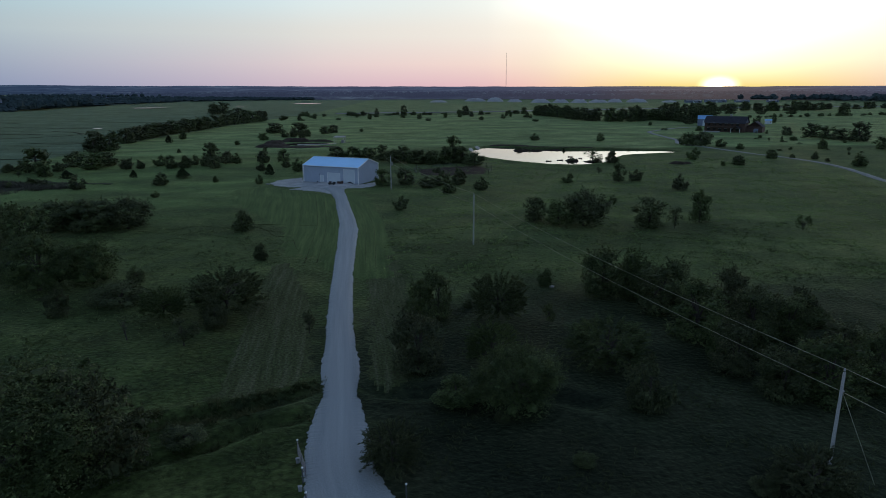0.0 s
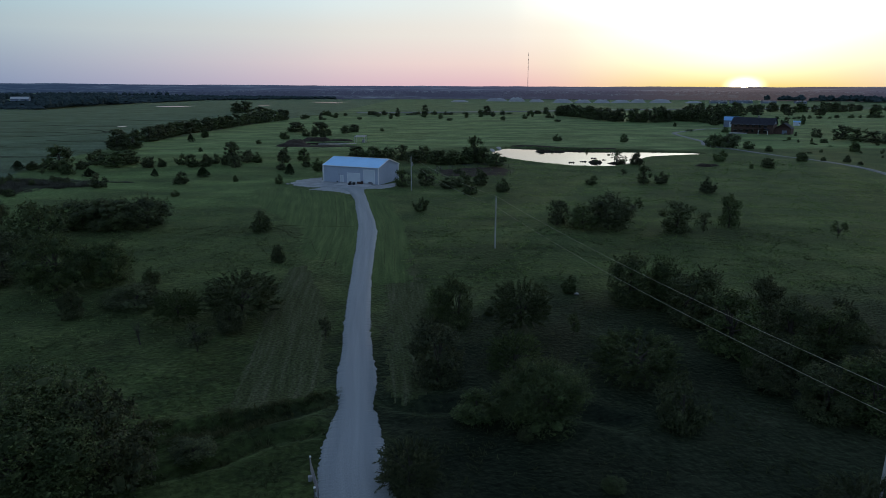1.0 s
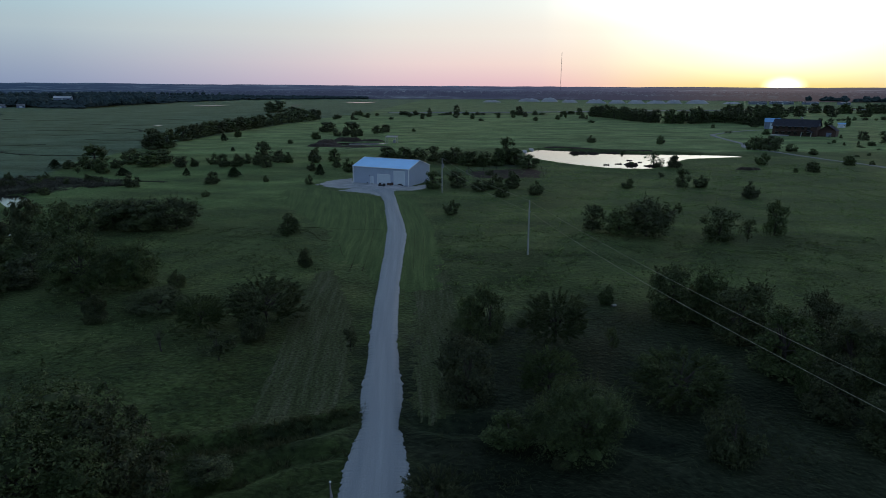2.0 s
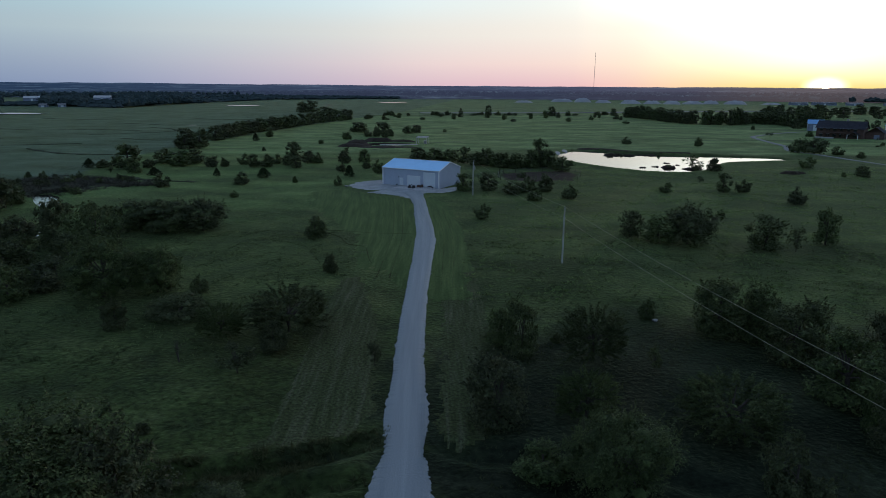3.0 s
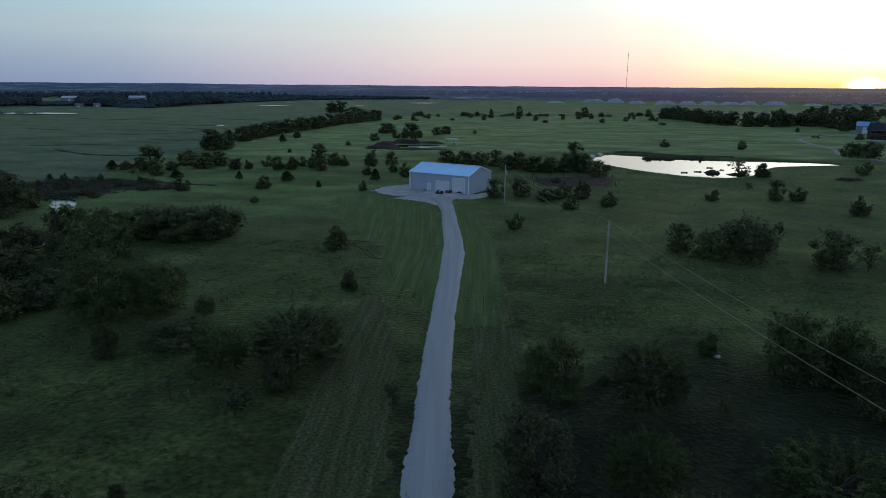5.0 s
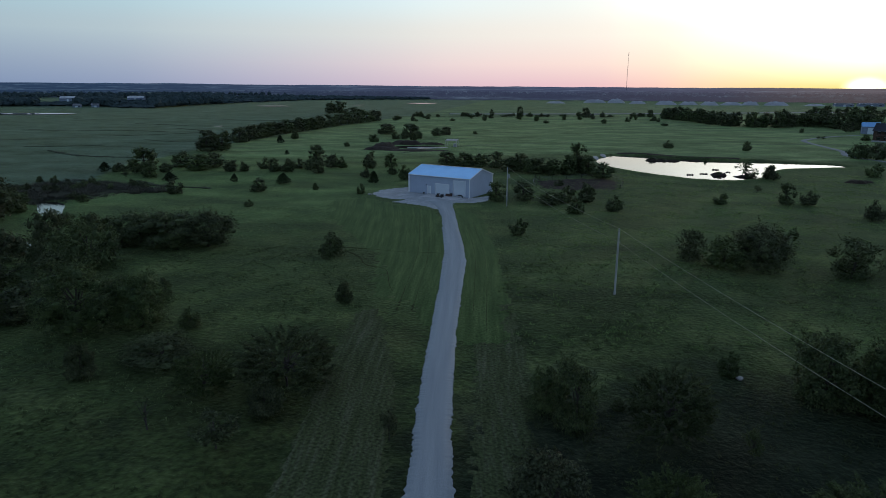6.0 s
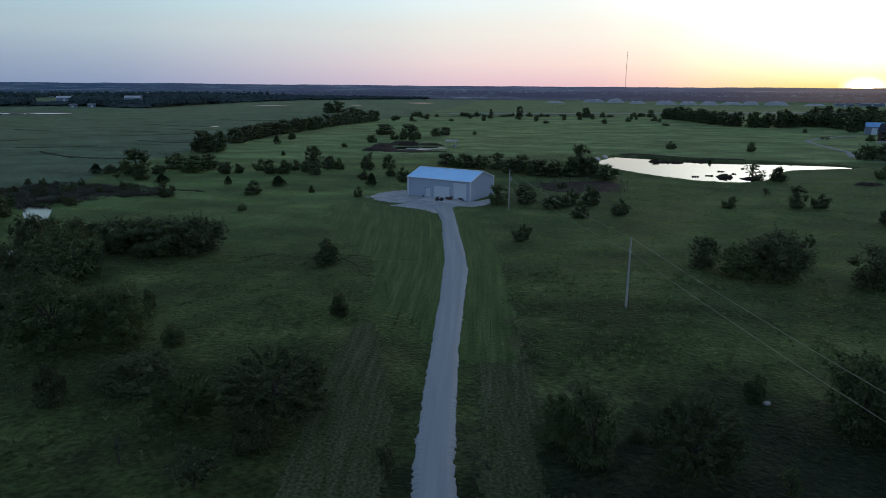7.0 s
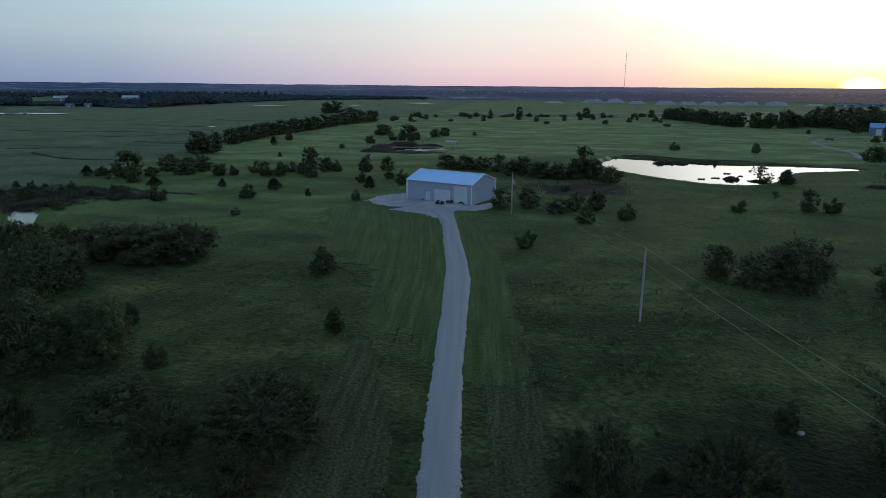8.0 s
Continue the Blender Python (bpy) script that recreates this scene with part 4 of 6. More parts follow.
LEFT_EDGE = [
    ("t", -74.5, 97.6, 5.3, 3.2), ("w", -85.6, 114.0, 5.4, 3.8), ("t", -113.2, 139.0, 10.4, 4.8),
    ("s", -63.4, 94.2, 4.2, 3.1), ("s", -63.4, 84.9, 4.6, 2.4), ("w", -114.5, 147.8, 4.9, 3.2),
    ("s", -73.3, 125.9, 2.9, 2.1), ("s", -28.0, 56.3, 1.0, 0.6), ("s", -66.1, 93.3, 3.2, 2.3),
    ("s", -83.6, 137.6, 2.8, 2.0), ("s", -71.6, 114.1, 2.1, 2.0), ("s", -145.0, 191.7, 1.8, 1.1),
    ("s", -137.1, 193.0, 1.2, 0.8), ("c", -141.8, 216.0, 3.0, 1.9), ("s", -137.7, 216.5, 3.0, 1.4),
    ("p", -127.5, 205.9, 3.2, 1.2), ("s", -49.4, 83.3, 0.4, 0.5),
]
LEFT_MID = [
    ("s", -95.0, 179.1, 4.0, 2.3), ("c", -109.9, 201.4, 2.4, 2.1), ("s", -75.8, 187.6, 3.6, 2.3),
    ("c", -74.6, 201.9, 3.0, 2.3), ("c", -89.4, 201.2, 2.5, 1.2), ("s", -61.5, 192.6, 2.1, 0.9),
    ("t", -127.5, 216.1, 9.3, 4.6), ("s", -119.5, 206.7, 4.1, 2.3), ("s", -135.5, 222.4, 3.6, 2.5),
    ("s", -122.4, 219.3, 3.6, 2.1), ("t", -124.0, 231.0, 5.7, 3.4), ("t", -114.3, 225.6, 5.8, 5.0),
    ("t", -112.0, 232.8, 5.8, 3.2), ("s", -101.4, 222.8, 4.0, 2.4), ("s", -97.2, 224.0, 3.4, 1.7),
    ("s", -138.7, 219.3, 2.8, 2.5), ("s", -93.2, 230.8, 4.0, 2.1), ("s", -86.6, 224.5, 4.5, 2.3),
    ("s", -82.4, 224.5, 4.5, 2.3), ("s", -82.5, 234.3, 3.5, 2.0), ("s", -77.4, 231.0, 4.2, 2.2),
    ("t", -72.0, 224.7, 4.5, 2.3), ("t", -81.4, 249.4, 7.5, 3.0), ("t", -72.7, 239.9, 5.0, 2.5),
]
LEFT_FAR = [
    ("s", -69.2, 239.9, 4.4, 2.3), ("c", -128.9, 329.8, 3.6, 1.9), ("s", -131.4, 355.6, 5.3, 2.3),
    ("c", -104.4, 278.2, 1.8, 1.0), ("s", -90.9, 317.5, 2.1, 1.5), ("t", -138.6, 289.5, 9.2, 4.4), ("t", -146.8, 292.5, 9.8, 5.0), ("t", -143.2, 284.8, 7.6, 4.4),
    ("t", -220.0, 681, 12.0, 6.2), ("t", -209.5, 679.1, 13.3, 6.8), ("t", -215.2, 672, 10.5, 5.8), ("t", -92.0, 398.5, 6.9, 5.9), ("t", -74.6, 385.1, 7.6, 6.0),
    ("s", -78.6, 365.4, 3.9, 2.4), ("s", -73.9, 365.4, 4.0, 2.1), ("s", -68.1, 361.4, 4.5, 2.1),
    ("s", -66.5, 369.6, 4.3, 1.8), ("t", -59.6, 388.6, 5.1, 3.4), ("t", -55.9, 398.1, 5.0, 3.0),
    ("s", -85.3, 345.7, 4.0, 2.6), ("s", -40.1, 407.8, 2.0, 1.4), ("s", -59.1, 240.2, 6.0, 2.7),
    ("t", -52.7, 244.0, 4.9, 2.7), ("s", -47.4, 224.5, 3.2, 1.5), ("s", -54.0, 216.8, 3.5, 1.6),
    ("c", -48.9, 207.0, 3.3, 1.7), ("s", -47.2, 187.2, 2.7, 1.2), ("s", -41.1, 214.3, 4.9, 2.1),
]
HEDGE = [
    ("t", -149.0, 327.6, 8.1, 4.8), ("t", -151.4, 343.1, 8.3, 4.9), ("t", -152.1, 355.7, 8.4, 5.0),
    ("t", -152.2, 367.7, 8.5, 5.1), ("t", -152.0, 379.8, 8.6, 5.1), ("t", -151.6, 392.1, 8.7, 5.2),
    ("t", -150.9, 404.6, 8.8, 5.3), ("t", -150.0, 417.5, 8.9, 5.3), ("t", -148.9, 430.9, 8.9, 5.4),
    ("t", -147.7, 444.8, 9.0, 5.4), ("t", -146.2, 459.3, 9.1, 5.4), ("t", -144.6, 474.4, 9.2, 5.5),
    ("t", -142.7, 490.3, 9.2, 5.5), ("t", -140.7, 507.1, 9.3, 5.6), ("t", -138.4, 524.7, 9.4, 5.6),
    ("t", -135.9, 543.3, 9.4, 5.7),
]
BEHIND_SHED = [
    ("t", -34.4, 253.9, 5.0, 3.3), ("t", -27.9, 252.0, 5.5, 3.3), ("t", -21.9, 250.0, 5.0, 3.0),
    ("t", -16.5, 247.9, 6.1, 2.8), ("t", -11.5, 240.7, 5.1, 3.1), ("t", -7.7, 241.2, 6.6, 2.7),
    ("t", -2.0, 234.9, 5.6, 3.5), ("t", 3.4, 233.2, 5.6, 3.1), ("t", 7.7, 234.0, 6.9, 3.1),
    ("t", 10.9, 239.5, 9.9, 3.0), ("t", 14.0, 235.1, 6.3, 3.1), ("t", 17.9, 226.6, 5.3, 3.1),
    ("t", -11.4, 182.2, 5.3, 2.3), ("t", -4.7, 185.0, 5.3, 2.6), ("s", 1.4, 179.1, 3.6, 2.4),
    ("s", 4.9, 182.9, 4.7, 2.2), ("s", 7.0, 168.9, 3.5, 2.1), ("s", 10.3, 183.9, 4.7, 2.3),
    ("s", 15.8, 173.3, 3.7, 2.0), ("s", -4.7, 145.7, 3.4, 1.5), ("s", 4.4, 210.8, 1.7, 1.5),
]
RIGHT_MID = [
    ("s", 57.4, 338.5, 4.0, 2.4), ("s", 88.4, 328.4, 4.2, 1.6), ("p", 62.0, 236.6, 6.0, 3.1),
    ("s", 68.3, 232.8, 4.7, 2.5), ("t", 57.9, 189.3, 5.5, 1.9), ("s", 62.8, 189.2, 3.9, 1.8),
    ("s", 42.5, 187.9, 3.0, 1.6), ("p", 56.8, 207.6, 2.3, 1.2), ("s", 68.9, 170.8, 4.5, 2.1),
    ("s", 111.4, 226.5, 4.0, 2.3), ("s", 102.6, 245.6, 4.6, 2.2), ("s", 105.5, 225.6, 1.7, 0.7),
    ("t", 23.5, 131.4, 5.4, 2.2), ("t", 27.9, 127.9, 5.4, 2.8), ("b", 32.9, 127.8, 7.7, 4.5),
    ("p", 41.5, 142.7, 4.1, 2.1), ("t", 45.5, 125.9, 6.2, 3.0), ("p", 50.4, 125.1, 4.8, 1.7),
    ("t", 57.6, 130.6, 6.6, 2.2), ("p", 73.5, 120.8, 3.6, 1.4), ("s", 133.4, 245.9, 4.4, 2.1),
    ("s", 64.1, 237.4, 2.4, 1.5),
]
RIGHT_FAR = [
    ("s", 150.9, 220.7, 4.7, 2.7), ("w", 128.9, 301.0, 7.0, 5.8), ("w", 123.1, 302.7, 6.6, 4.0),
    ("s", 136.3, 296.6, 3.5, 2.6), ("s", 140.3, 285.7, 2.4, 2.0), ("s", 143.5, 249.4, 1.7, 1.1),
    ("s", 149.1, 243.9, 2.9, 1.5), ("s", 149.5, 236.4, 1.4, 1.1), ("t", 210.3, 350.7, 8.3, 4.3),
    ("t", 211.6, 339.9, 7.4, 4.8), ("t", 214.2, 329.8, 6.6, 5.2), ("t", 218.9, 323.4, 10.4, 5.4),
    ("s", 176.2, 283.9, 4.3, 2.3), ("s", 205.1, 365.7, 4.9, 2.9), ("s", 188.0, 327.6, 2.5, 2.0),
    ("t", 202.4, 282.4, 5.7, 3.5), ("s", 190.7, 471.7, 7.1, 3.7), ("s", 169.2, 400.5, 3.3, 2.5),
    ("s", 262.7, 487.9, 7.0, 1.9), ("s", 253.5, 495.5, 5.0, 3.1), ("s", 91.8, 336.2, 3.4, 1.5),
    ("s", 159.7, 461.9, 3.0, 1.4),
]
NEAR_RIGHT = [
    ("t", 0.4, 77.7, 4.2, 1.6), ("t", 2.8, 74.9, 6.4, 1.9), ("t", 0.7, 60.8, 6.5, 2.7), ("f", 10.0, 74.6, 5.8, 3.0),
    ("s", 6.6, 78.7, 1.1, 0.7), ("s", 17.8, 86.9, 2.4, 1.0), ("p", 15.7, 72.2, 2.6, 0.7), ("f", 8.1, 62.6, 4.4, 2.4),
    ("b", 9.2, 52.4, 6.3, 3.5), ("s", 4.1, 53.8, 2.5, 2.2), ("w", 7.8, 50.5, 1.3, 0.7), ("f", 19.5, 61.4, 5.2, 3.6),
    ("s", 20.8, 52.6, 4.8, 1.9), ("f", -1.0, 44.0, 3.7, 2.0), ("s", 13.2, 44.2, 1.1, 0.9),
]
ROW_RIGHT = [
    ("t", 24.7, 82.3, 7.4, 2.9), ("t", 28.7, 81.4, 7.0, 2.4), ("t", 30.4, 76.4, 7.4, 3.2),
    ("t", 31.4, 68.2, 6.9, 3.5), ("t", 38.9, 76.8, 6.0, 2.0), ("t", 37.6, 67.9, 6.3, 2.6),
    ("t", 31.4, 59.5, 5.9, 2.3), ("t", 41.7, 68.2, 5.4, 2.6), ("s", 46.1, 73.1, 4.2, 1.8),
    ("t", 33.6, 54.5, 4.9, 2.4), ("t", 37.1, 53.6, 6.6, 3.1), ("t", 42.9, 55.4, 6.0, 2.5),
    ("f", 28.2, 40.5, 3.3, 2.5), ("t", 49.4, 63.2, 3.8, 2.1), ("t", 45.1, 63.5, 3.8, 2.4),
    ("s", 25.0, 40.7, 1.3, 1.0),
]


for rows, group in ((NEAR_LEFT, "trees and brush along the creek"), (LEFT_EDGE, "trees and brush along the creek"), (LEFT_MID, "scattered pasture shrubs"), (LEFT_FAR, "scattered pasture shrubs"),
                    (HEDGE, "hedgerow trees"), (BEHIND_SHED, "trees round the shed and pen"), (RIGHT_MID, "shrubs below the pond"), (RIGHT_FAR, "trees near the house"),
                    (NEAR_RIGHT, "trees beside the driveway"), (ROW_RIGHT, "tree row under the power line")):
    for kind, x, y, h, r in rows:
        plant(kind, x, y, h * chance.uniform(0.97, 1.05), r * (1.22 if kind in "tswb" else 1.08), group)

# undergrowth that closes the rows
for row, n in ((HEDGE, 16), (BEHIND_SHED[:12], 16), (ROW_RIGHT[:12], 8)):
    for i in range(n):
        (_, ax, ay, ah, ar), (_, bx, by, bh, br) = (lambda k: (row[k], row[k + 1]))(chance.randrange(len(row) - 1))
        u = chance.random()
        plant(chance.choice("sst"), ax + (bx - ax) * u + chance.uniform(-1.5, 1.5), ay + (by - ay) * u + chance.uniform(-1.5, 2.5), (ah + (bh - ah) * u) * chance.uniform(0.45, 0.85),
              (ar + (br - ar) * u) * chance.uniform(0.55, 0.9), "undergrowth in the tree rows", "bushy undergrowth between taller trees")
for kind, x, y, h, r in (("s", -108.5, 162.5, 2.2, 1.8), ("w", -119, 152.5, 4.5, 3.0), ("s", -121.5, 158.5, 3.0, 2.2), ("s", -114, 166.5, 2.0, 1.9)):
    plant(kind, x, y, h, r, "brush round the creek pool")

# the tree line beyond the pond, and scattered bushes along the highway
line = [(106, 630), (112, 612), (123, 562), (134, 516), (165, 512), (192, 526), (205, 494), (214, 486)]
spots = curve_through(line, 7)
for i, (x, y) in enumerate(spots):
    plant("t", x + chance.uniform(-3, 3), y + 6 + chance.uniform(-4, 4), chance.uniform(8, 12.5), chance.uniform(4.4, 6.5), "distant tree line", "tall dark tree in a dense distant tree line")
for i, (x, y) in enumerate(spots[8::3]):
    plant("t", x + 8 + chance.uniform(-5, 5), y + 28 + chance.uniform(-8, 8), chance.uniform(9, 14), chance.uniform(5, 7), "distant tree line", "tall dark tree in a dense distant tree line")
for i in range(60):
    x, y = chance.uniform(-150, 260), chance.uniform(520, 625)
    if x > 100:
        continue
    plant(chance.choice("sst"), x, y, chance.uniform(2, 5.5), chance.uniform(1.6, 3.6), "distant field bushes", "small dark bush in a distant field")
for x, y, h, r in ((-22, 640, 11, 4.5), (38, 640, 10, 5), (98, 660, 8, 4), (-50, 660, 7, 2.6), (330, 640, 9, 6), (360, 640, 9, 7), (400, 620, 10, 7), (445, 600, 9, 6), (300, 640, 11, 7), (280, 630, 10, 7),
                   (-190, 660, 8, 9), (-165, 600, 8, 6), (520, 590, 8, 6), (490, 600, 9, 7)):
    plant("t", x, y, h, r, "distant field trees", "dark rounded tree in a distant field")


for line, n, low, high in (([(262, 712), (300, 716), (366, 732), (404, 722), (450, 740)], 26, 7, 13), ([(470, 760), (566, 800), (700, 850)], 14, 6, 11)):
    pts = curve_through(line, 12)
    for i in range(n):
        x, y = pts[int(i * (len(pts) - 1) / n)]
        plant("t", x + chance.uniform(-6, 6), y + chance.uniform(-8, 8), chance.uniform(low, high), chance.uniform(5, 8), "trees behind the house", "dark rounded tree in a row behind the house")
for i in range(24):
    u = i / 23
    plant("s", 285 + 165 * u + chance.uniform(-3, 3), 570 + 48 * u + chance.uniform(-3, 3), chance.uniform(1.6, 3.4), chance.uniform(1.8, 3.6), "field hedge", "low dark hedge shrub across a field")
for i in range(16):
    plant(chance.choice("sspw"), chance.uniform(-140, -106), chance.uniform(172, 194), chance.uniform(1.2, 2.6), chance.uniform(0.9, 2.0), "marsh brush", "scrubby bush on boggy ground")
for i in range(44):
    u = chance.random()
    plant(chance.choice("ssst"), -130 + 300 * u, 628 + 58 * u + chance.uniform(-14, 10), chance.uniform(2, 5), chance.uniform(2, 4.2), "highway hedge bushes", "dark bush along the highway verge")
for kind, x, y, h, r in (("w", -88.7, 126.9, 6.1, 3.6), ("t", -69.3, 104.3, 4.6, 2.9), ("t", -75.1, 101.9, 5.2, 3.4), ("t", -90.8, 109.4, 6.8, 3.3), ("s", -61.4, 89.7, 2.7, 2.5), ("s", -66.5, 106.3, 4.3, 2.6),
                         ("s", -69.7, 116.3, 4.2, 2.5), ("t", -65, 88.2, 4.1, 3.0), ("t", -72.5, 92.8, 5.8, 3.1), ("w", -85, 134.6, 4.3, 2.8), ("t", -130.9, 161.5, 7.5, 5.0), ("s", -55.3, 100.2, 3.1, 1.6),
                         ("s", -49.6, 101, 2.8, 1.2), ("w", -94.7, 138.9, 2.8, 2.4), ("w", -77, 112, 5.0, 3.4), ("t", -104, 122, 6.5, 3.6), ("t", -82, 98, 5.2, 3.4)):
    plant(kind, x, y, h, r, "trees and brush along the creek")


# scrub and a fence row beyond the lane
for x, y in ((178.9, 344.4), (181.3, 333.4), (182.1, 319.8), (183.3, 307.2), (182.7, 292.8), (179.1, 274.7), (175.9, 258.7), (196.6, 372.8), (201.2, 359.9), (204.8, 344.1), (201.3, 316.3), (196.7, 411.7), (153.2, 412.1), (159.9, 279.9)):
    for _ in range(2):
        plant(chance.choice("ssp"), x + chance.uniform(-6, 6), y + chance.uniform(-5, 5), chance.uniform(0.8, 2.2), chance.uniform(0.7, 1.6), "scrub along the lane", "small dark scrub bush beside the lane")


# ---- far woods, ridge and sun
def clump_mesh(seed, fine):
    bm = bmesh.new()
    bmesh.ops.create_icosphere(bm, subdivisions=fine, radius=1)
    for v in bm.verts:
        v.co *= 0.82 + 0.4 * noise.noise(v.co * 1.7 + Vector((seed * 7.1, 0, 0))) + 0.45 * noise.noise(v.co * 4.3 + Vector((0, seed * 3.7, 0)))
        v.co.z = max(v.co.z, -0.5)
    co = np.array([v.co[:] for v in bm.verts])
    fa = [tuple(v.index for v in f.verts) for f in bm.faces]
    bm.free()
    return co, np.array(fa)


def woods(name, spots, label, mat):
    """Many crowns joined into one far wood."""
    shapes = [[clump_mesh(i, fine) for i in range(6)] for fine in (2, 1)]
    V, Fc, n = [], [], 0
    rng = np.random.default_rng(3)
    for x, y, r, h in spots:
        co, fa = shapes[int(math.hypot(x, y) > 1500)][rng.integers(6)]
        a = rng.uniform(0, 6.28)
        R = np.array([[math.cos(a), -math.sin(a), 0], [math.sin(a), math.cos(a), 0], [0, 0, 1]])
        q = (co @ R.T) * np.array([r, r, h * 0.55]) + np.array([x, y, float(land(x, y)) + h * 0.45])
        V.append(q)
        Fc.append(fa + n)
        n += len(q)
    ob = sheet(name, np.concatenate(V).tolist(), np.concatenate(Fc).tolist(), mat)
    return tagged(ob, label, "woods", kind="stuff")


def wood_edge(az):
    """Where the far woods begin, by bearing in degrees."""
    return float(np.interp(az, [-60, -45, -38, -32, -26, -20, -14, -7, 0, 8, 20, 45], [900, 1050, 1050, 900, 1120, 1350, 1400, 1500, 1560, 1480, 1450, 1300]))


near_wood, far_wood, far_rng = [], [], np.random.default_rng(8)
while len(near_wood) + len(far_wood) < 9500:
    az = far_rng.uniform(-60, 48)
    d = wood_edge(az) * (1 + far_rng.random() ** 1.5 * 1.3)
    if d > 2700:
        continue
    x, y = d * math.sin(radians(az)), d * math.cos(radians(az))
    if noise.noise(Vector((x * 0.0026, y * 0.0026, 0))) < -0.16 - 0.3 * (d < wood_edge(az) * 1.12):
        continue
    tall = far_rng.uniform(6, 14)
    hazy = d > np.interp(az, [-24, -8], [2000, 1420])
    # low scrub before the two big farm roofs and behind the far stock pond
    if d < 1420 and min(abs(az + 38.4), abs(az + 33.2)) < 1.3:
        tall *= 0.3
    if d < 1900 and -27 < az < -5:
        tall *= 0.45
    (far_wood if hazy else near_wood).append((x, y, far_rng.uniform(4, 8) * (1 + d / 6000), tall))
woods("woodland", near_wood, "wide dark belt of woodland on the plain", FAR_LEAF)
woods("backdrop_woods", far_wood, "far woods in belts across the plain, with painted glowing haze", RIDGE_HAZE)


def ridge():
    """The last wooded rises, all round at the edge of sight."""
    verts, faces, n = [], [], 900
    rng = np.random.default_rng(2)
    rough = [np.convolve(rng.uniform(-1, 1, n + 6), np.ones(3) / 3, "same")[:n] for _ in range(11)]
    rows = ((1800, 0.0, 0.0), (1900, 5, 2.5), (2100, 0, 1.5), (2450, 6, 2.5), (2900, 1, 1.5), (3150, 8, 3.5), (3500, 3, 1.5), (3800, 12, 3.0), (4150, 6, 2.0), (4640, 1.0, 2.0), (4720, 0.4, 0.0))
    for i in range(n):
        a = i * math.tau / n
        az = math.degrees((a + math.pi) % math.tau - math.pi)
        top = float(np.interp(az, [-180, -60, -35, -15, 0, 20, 60, 180], [42, 44, 42, 33, 27, 25, 26, 42])) + 1.2 * math.sin(i * 0.17)
        near = float(np.interp(az, [-24, -8, 60, 110], [1.0, 0.8, 0.8, 1.0]))
        for k, (rad, z, wild) in enumerate(rows):
            rad *= near if k < 3 else (near + 1) / 2 if k == 3 else 1
            up = z * top if k > 8 else z * (0.75 + 0.35 * math.sin(i * 0.05 * (1 + 0.3 * k) + k))
            verts.append((rad * math.sin(a), rad * math.cos(a), max(up + wild * rough[k][i], -1)))
    w = len(rows)
    for i in range(n):
        for k in range(w - 1):
            p, q = i * w + k, ((i + 1) % n) * w + k
            faces.append((p, q, q + 1, p + 1))
    return tagged(sheet("backdrop", verts, faces, RIDGE_HAZE, smooth=False), "low wooded rises along the whole horizon, with painted glowing haze", "distance", kind="structure")


ridge()

sun_disc = bpy.data.materials.new("sun_light")
sun_disc.use_nodes = True
sn = sun_disc.node_tree.nodes
sn.remove(sn["Principled BSDF"])
glow = sn.new("ShaderNodeEmission")
glow.inputs[0].default_value, glow.inputs[1].default_value = (1.0, 0.62, 0.3, 1), 8
sun_disc.node_tree.links.new(glow.outputs[0], sn["Material Output"].inputs["Surface"])
bm = bmesh.new()
bmesh.ops.create_uvsphere(bm, u_segments=32, v_segments=16, radius=20)
orb = part("setting_sun", bm, sun_disc, smooth=True)
orb.location = (4750 * math.sin(SUN_AZIMUTH), 4750 * math.cos(SUN_AZIMUTH), 27)
tagged(orb, "setting sun half sunk behind the horizon", "sun", kind="structure")

# ---- the metal shed
SHED = pose(-35.35, 192.6, 0, 0, 0, math.degrees(math.atan2(185.3 - 192.6, -18.45 + 35.35)))
SHED_L, SHED_D, EAVE, RIDGE = 18.4, 12.2, 4.88, 6.78
RIDGE_TILT = math.atan2(RIDGE - EAVE, SHED_D / 2)


def ribbed(width, height, pitch=0.3, deep=0.035, top=None):
    """A ribbed steel sheet in the xz plane, facing -y; top(x) gives a sloping upper edge."""
    xs = [0.0]
    x = 0.0
    while x < width - pitch * 0.999:
        xs += [x + pitch * 0.62, x + pitch * 0.70, x + pitch * 0.90, x + pitch * 0.98]
        x += pitch
    xs = [v for v in xs if v <= width] + [width]
    bm = bmesh.new()
    low, high = [], []
    for i, v in enumerate(xs):
        on = (v % pitch) / pitch
        y = -deep if 0.68 < on < 0.92 else 0.0
        low.append(bm.verts.new((v, y, 0)))
        high.append(bm.verts.new((v, y, top(v) if top else height)))
    for i in range(len(xs) - 1):
        bm.faces.new((low[i], low[i + 1], high[i + 1], high[i]))
    return bm


